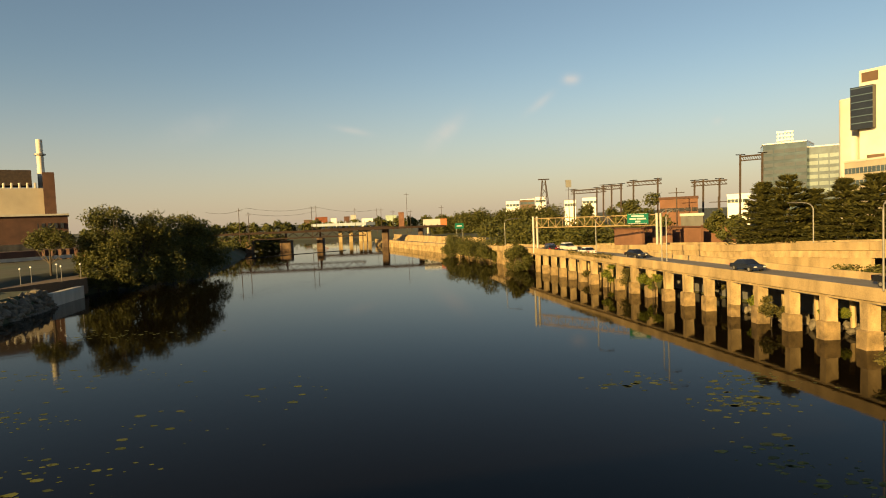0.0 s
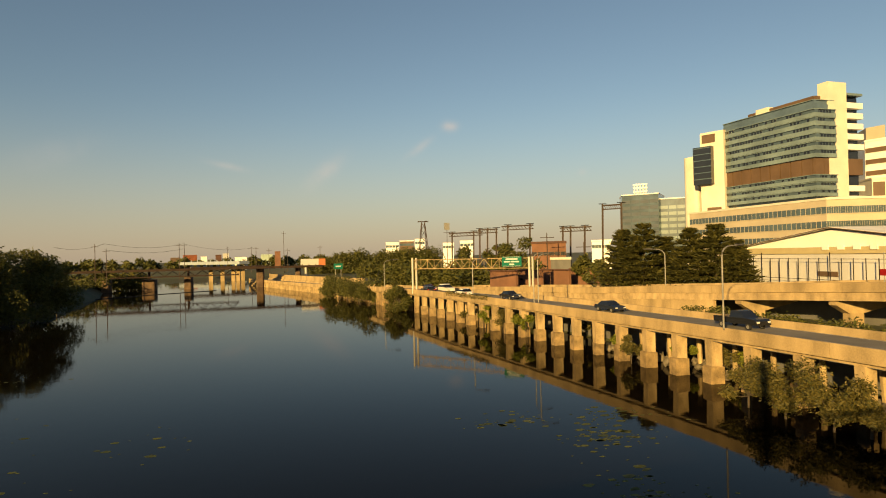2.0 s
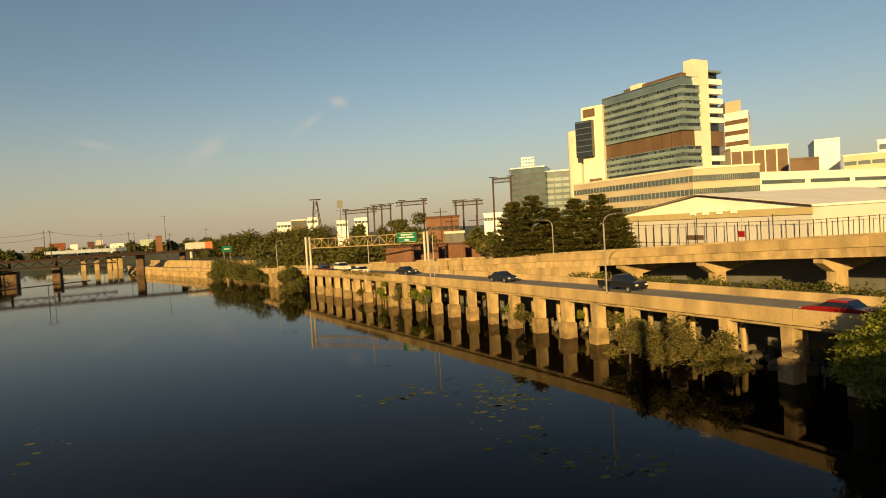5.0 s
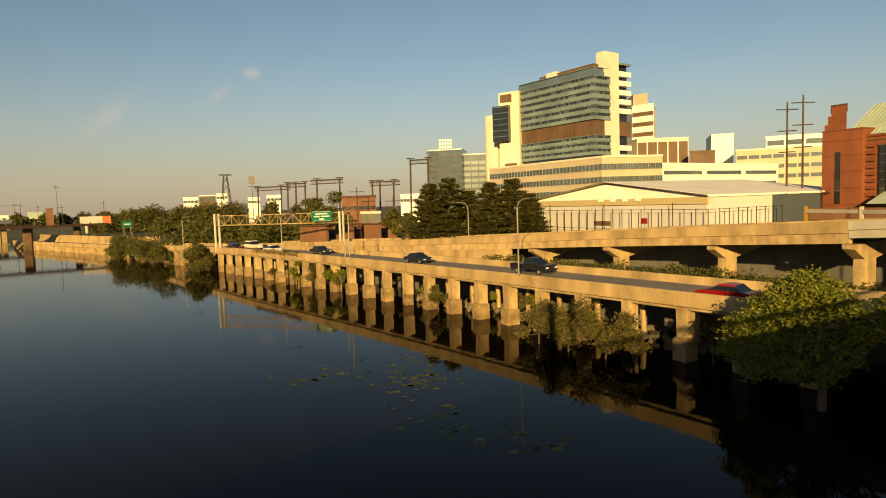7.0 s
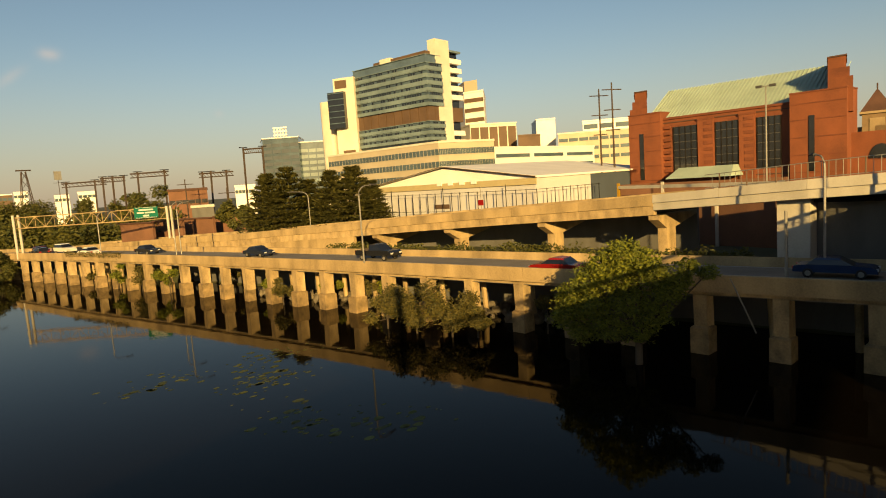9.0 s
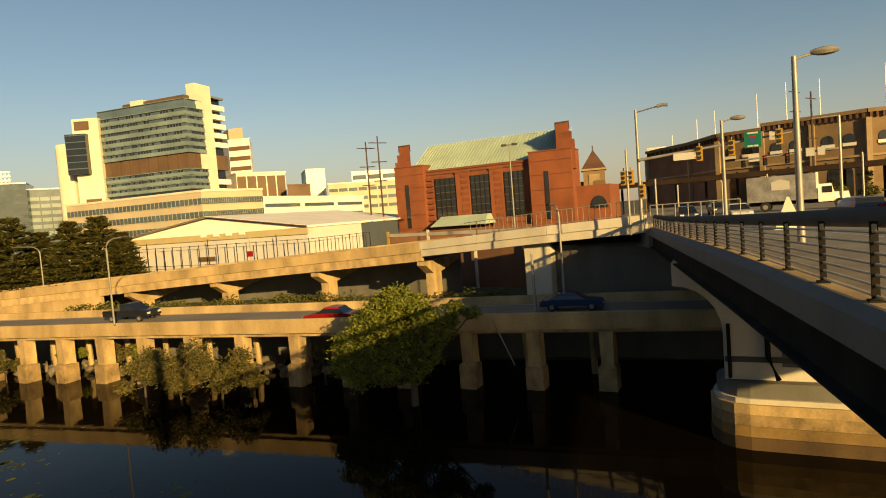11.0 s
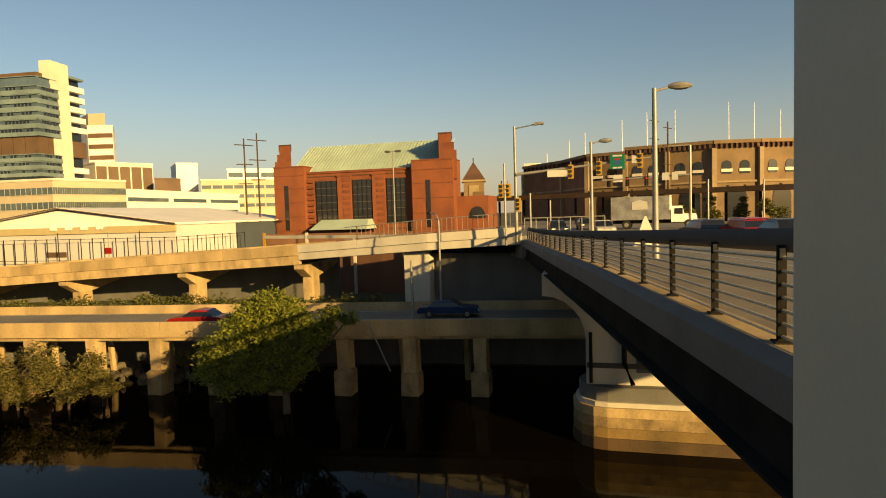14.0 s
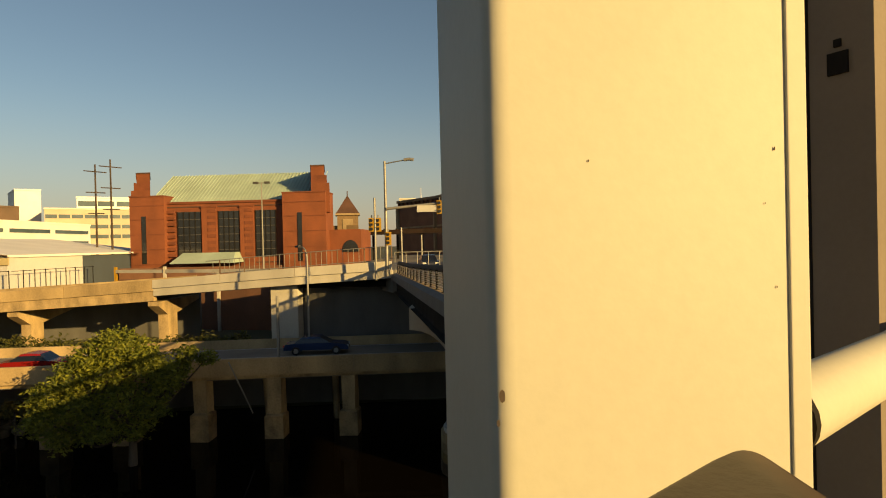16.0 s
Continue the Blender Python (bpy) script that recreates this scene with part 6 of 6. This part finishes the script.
tk = thing("box_truck", "white box truck with a grey printed cargo box", "truck")
part("cargo_box", Shape().box(-5.0, -1.2, 1.0, 1.1, 1.2, 3.5), mat("printed_box", (0.42, 0.42, 0.44), 0.5, 0.6, 0.8, 5, 0.03), tk, "grey printed cargo box")
part("white_header", Shape().box(1.0, -1.21, 2.0, 1.16, 1.21, 3.55), WHITE, tk)
e = [(-2.8, 2.1), (-1.2, 2.1), (-1.2, 2.9), (-2.0, 3.15), (-2.8, 2.9)]
part("emblem", Shape().add([(u, w, v) for w in (-1.225, -1.2) for u, v in e], [(0, 1, 2, 3, 4), (9, 8, 7, 6, 5)] + [(i, i + 5, (i + 1) % 5 + 5, (i + 1) % 5) for i in range(5)]), SIGN_W, tk, "pale shield emblem")
part("cab", Shape().prism([(1.15, -1.05), (2.7, -1.05), (2.7, 1.05), (1.15, 1.05)], 0.7, 2.4, [(1.15, -1.0), (2.25, -0.95), (2.25, 0.95), (1.15, 1.0)]), WHITE, tk)
part("windscreen", Shape().add([(2.62, -0.95, 1.6), (2.62, 0.95, 1.6), (2.32, 0.85, 2.28), (2.32, -0.85, 2.28)], [(0, 1, 2, 3)]), GLASS_D, tk)
part("side_window", Shape().box(1.5, -1.045, 1.55, 2.3, -1.0, 2.15), GLASS_D, tk)
part("bonnet", Shape().prism([(2.5, -0.95), (3.8, -0.85), (3.8, 0.85), (2.5, 0.95)], 0.6, 1.55, [(2.5, -0.9), (3.6, -0.75), (3.6, 0.75), (2.5, 0.9)]), WHITE, tk)
part("bumper", Shape().box(3.7, -1.0, 0.45, 3.95, 1.0, 0.75), STEEL_DARK, tk)
part("chassis", Shape().box(-4.9, -0.5, 0.6, 2.6, 0.5, 0.98), STEEL_DARK, tk)
for u in (-3.4, 2.9):
    for s in (-1, 1):
        w = part("wheel", Shape().tube([(u, s * 0.95 - 0.15, 0.48), (u, s * 0.95 + 0.15, 0.48)], 0.48, 14), RUBBER, tk, "", True)
        part("rim", Shape().tube([(u, s * 0.95 - 0.16, 0.48), (u, s * 0.95 + 0.16, 0.48)], 0.24, 10), GALV, w, "", True)
x, y = polar(94.9, 79)
tk.matrix_basis = pose(x, y, 9.87, 0, 0, -97) @ Matrix.Diagonal((1.12, 1.12, 1.12, 1))
tent = thing("road_wedge", "pale triangular barrier end beside the lamp", "barrier", (*polar(93.7, 40), 10.1))
x, y = polar(93.7, 40)
part("wedge", Shape().prism([(x - 0.6, y - 0.8), (x + 0.6, y - 0.8), (x + 0.6, y + 0.8), (x - 0.6, y + 0.8)], 10.0, 11.95, [(x - 0.05, y - 0.05), (x + 0.05, y - 0.05), (x + 0.05, y + 0.05), (x - 0.05, y + 0.05)]), WHITE_W, tent)


# Junction: corner lamp, signal arms and signs
def signal(x, y, z, red=False):
    t = thing("traffic_light", "yellow traffic signal head on the mast arm", "traffic light", (x, y, z), "traffic lights at the junction")
    part("housing", Shape().box(x - 0.2, y - 0.22, z - 0.55, x + 0.15, y + 0.22, z + 0.55), STEEL_DARK if red else YELLOW, t)
    part("hanger", Shape().tube([(x, y, z + 0.5), (x, y, z + 0.8)], 0.05, 6), GALV, t)
    for k in (-0.34, 0, 0.34):
        part("lens", Shape().tube([(x - 0.28, y, z + k), (x - 0.2, y, z + k)], 0.12, 10), LAMP_R if red and k > 0.3 else GLASS_D, t)
        part("visor", Shape().box(x - 0.42, y - 0.15, z + k + 0.12, x - 0.2, y + 0.15, z + k + 0.15), STEEL_DARK if red else YELLOW, t)


def at_pt(az, el, r):
    x, y = polar(az, r)
    return x, y, EYE + r * math.tan(radians(el))


x, y, z = at_pt(82.3, 7.7, 51)
cl = thing("corner_lamp", "tall steel lamp with a long arm at the corner", "street lamp", (x, y, 10))
part("pole", Shape().tube([(x, y, 9.9), (x, y, z)], 0.16, 10, 0.1), GALV, cl, "", True)
x2, y2, z2 = at_pt(84.2, 7.8, 50.5)
part("arm", Shape().tube([(x, y, z - 0.2), (x2, y2, z2)], 0.05, 8), GALV, cl, "", True)
part("lamp_head", Shape().tube([(x2, y2 + 0.1, z2), (x2, y2 - 0.3, z2 + 0.06), (x2, y2 - 0.7, z2)], 0.13, 8), GALV, cl, "", True)
a, b = at_pt(82.35, 3.35, 50.8), at_pt(94.2, 4.35, 51)
part("signal_arm", Shape().tube([a, b], 0.12, 10, 0.07), GALV, cl, "", True)
for az, el in ((87.3, 3.4), (89.8, 3.6), (93.3, 4.1)):
    signal(*at_pt(az, el, 50.6))
for az, el in ((81.0, 1.9), (81.6, 1.9), (82.5, 0.6)):
    signal(*at_pt(az, el, 50.2 if az < 82 else 51))
def flat_sign(name, label, az0, az1, el0, el1, r, face, bars=()):
    p, q = at_pt(az0, el0, r), at_pt(az1, el0, r)
    return road_sign(name, label, p[:2], q[:2], p[2], EYE + r * math.tan(radians(el1)), face, bars)
def hang(ob, az, el0, el1, r):
    part("bracket", Shape().tube([at_pt(az, el0, r + 0.12), at_pt(az, el1, r + 0.12)], 0.05, 6), GALV, ob)
gs = flat_sign("route_sign", "green route sign with a blue and red shield", 90.75, 92.0, 3.45, 4.75, 50.5, SIGN_G)
p, q = at_pt(91.15, 3.85, 50.44), at_pt(91.6, 3.85, 50.44)
part("shield", Shape().wall(p[:2], q[:2], p[2], p[2] + 0.36, 0.03), mat("blue_shield", (0.03, 0.10, 0.35), 0.5, 0.1), gs)
for u0, u1, v in ((0.12, 0.88, 1.05), (0.12, 0.5, 0.12), (0.55, 0.88, 0.12)):
    p0, q0 = at_pt(90.85, 3.45, 50.41), at_pt(91.9, 3.45, 50.41)
    part("lettering", Shape().wall(p0[:2], q0[:2], p0[2] + v - 0.06, p0[2] + v + 0.06, 0.02, u0, u1), SIGN_W, gs)
part("shield_top", Shape().wall(p[:2], q[:2], p[2] + 0.36, p[2] + 0.5, 0.03), RED, gs)
for az0, az1, el0, el1 in ((85.2, 87.0, 3.0, 3.6), (92.6, 93.0, 3.9, 4.6)):
    flat_sign("lane_sign", "small white lane sign on the mast arm", az0, az1, el0, el1, 50.5, SIGN_W)
# farther signal arm
x, y, z = at_pt(97.4, 5.2, 78)
fp = thing("far_signal_mast", "grey signal mast across the junction", "traffic light", (x, y, 9.86))
part("pole", Shape().tube([(x, y, 9.8), (x, y, z)], 0.14, 8), GALV, fp, "", True)
part("signal_arm", Shape().tube([at_pt(97.4, 2.7, 78), at_pt(90.0, 2.5, 77)], 0.1, 8), GALV, fp, "", True)
part("lamp_arm", Shape().tube([(x, y, z), at_pt(95.6, 5.2, 77.5)], 0.07, 8), GALV, fp, "", True)
for az in (90.6, 92.2, 93.8):
    signal(*at_pt(az, 2.3, 77.3), True)
for az0, az1 in ((91.0, 91.8), (95.1, 95.7), (95.9, 96.4)):
    hang(flat_sign("lane_sign", "small white lane sign on the far mast arm", az0, az1, 2.3, 2.95, 77.2, SIGN_W), (az0 + az1) / 2, 2.4, 2.8, 77.3)
part("signal_arm", Shape().tube([at_pt(95.0, 2.62, 77.35), at_pt(96.5, 2.65, 77.35)], 0.08, 8), GALV, fp)
for az, r, el in ((83.6, 62, 1.6), (85.4, 70, 0.9), (92.3, 85, 1.2), (88.9, 60, 0.9), (98.8, 70, 2.2), (81.3, 50, 4.4), (103.0, 80, 2.0)):
    x, y, z = at_pt(az, el, r)
    solo("sign_post", Shape().tube([(x, y, 9.7), (x, y, z)], 0.09, 8), GALV, "plain steel post at the junction", "post")
for az, r, h in ((97.0, 108, 13.0), (99.2, 108, 13.4), (101.0, 110, 13.2), (103.5, 108, 12.8)):
    x, y = polar(az, r)
    tree("tree", "small street tree before the stadium", x, y, 9.5, lobes(R, x, y, 10.2, h + 0.6, 3.6, 5), 900, 0.22, LEAF_D, int(az * 10), 0.12)
x, y, z = at_pt(71.05, 5.8, 78)
sl = thing("street_lamp", "slim pale lamp post before the brick hall", "street lamp", (x, y, 9.8))
part("pole", Shape().tube([(x, y, 6.5), (x, y, z)], 0.12, 8, 0.07), GALV, sl, "", True)
part("lamp_bar", Shape().tube([(x, y - 0.7, z), (x, y + 0.7, z)], 0.07, 6), GALV, sl)
for o in (-0.7, 0.7):
    part("lamp_head", Shape().box(x - 0.2, y + o - 0.3, z - 0.1, x + 0.2, y + o + 0.3, z + 0.15), STEEL_GREY, sl)
# fence on the corner parapet
cf = thing("corner_fence", "pale metal picket fence on the corner parapet", "fence", (52, 12, 11))
for i in range(len(RAMP[:4]) - 1):
    a, b = Vector(RAMP[i]), Vector(RAMP[i + 1])
    if i == 2:
        b = a.lerp(b, 0.2)
    m = max(2, int((b - a).length / 0.45))
    for z in (0.1, 1.25):
        part("rail", Shape().tube([tuple(a + Vector((0.15, 0, z))), tuple(b + Vector((0.15, 0, z)))], 0.035, 5), GALV, cf)
    for k in range(m):
        p = a.lerp(b, k / m)
        part("picket" if k % 5 else "post", Shape().tube([(p.x + 0.15, p.y, p.z - 0.02), (p.x + 0.15, p.y, p.z + 1.25)], 0.022 if k % 5 else 0.06, 5), GALV if k % 5 else BROWN_P, cf)
for i in range(8):
    p = Vector((50.0 + 0.2 * i, 6.1 - 0.9 * i, 0))
    part("panel_bar", Shape().tube([(p.x, p.y, 10.1), (p.x, p.y, 11.9)], 0.03, 5), GALV, cf)
part("panel_rail", Shape().tube([(50.0, 6.1, 11.9), (51.4, -0.2, 11.9)], 0.04, 5), GALV, cf)
# guard rail and signs along the ramp and highway
gr = thing("guard_rail", "tan guard rail beyond the ramp", "guard rail", (70, 40, 9))
part("rail", Shape().wall((74, 44), (66, 21), 9.85, 10.25, 0.12), CONC_LIGHT, gr)
for u in (0, 0.33, 0.66, 1):
    p = Vector((74, 44)).lerp(Vector((66, 21)), u)
    part("post", Shape().box(p.x - 0.15, p.y - 0.15, 3, p.x + 0.15, p.y + 0.15, 10.6 if u in (0, 0.33) else 9.85), YELLOW if u == 0 else CONC_LIGHT, gr)
part("infill", Shape().wall((75, 44), (67, 20), 3, 9.0, 0.5), BRICK_LOW, gr)
x, y = polar(46.9, 74.5)
rs = thing("road_sign", "small red road sign on a post by the ramp", "sign", (x, y, 8.0))
part("post", Shape().tube([(x, y, 8.0), (x, y, 11.6)], 0.05, 6), GALV, rs)
part("panel", Shape().box(x - 0.1, y - 0.4, 9.3, x - 0.03, y + 0.4, 9.95), RED, rs)
x, y = polar(72.4, 46.5)
gp = thing("gauge_posts", "slim grey posts beside the highway lamp", "post", (x, y, 4.2))
part("post", Shape().tube([(x, y, 4.2), (x, y, 9.0)], 0.1, 8), GALV, gp)
part("post", Shape().tube([(x + 0.5, y + 0.1, 4.2), (x + 0.5, y + 0.1, 7.6)], 0.06, 8), STEEL_DARK, gp)
x, y = polar(68.2, 43.2)
solo("leaning_pipe", Shape().tube([(x, y, 5.0), (x + 0.7, y - 1.3, 1.4)], 0.05, 6), GALV, "pale thin pipe leaning from the parapet", "pipe")
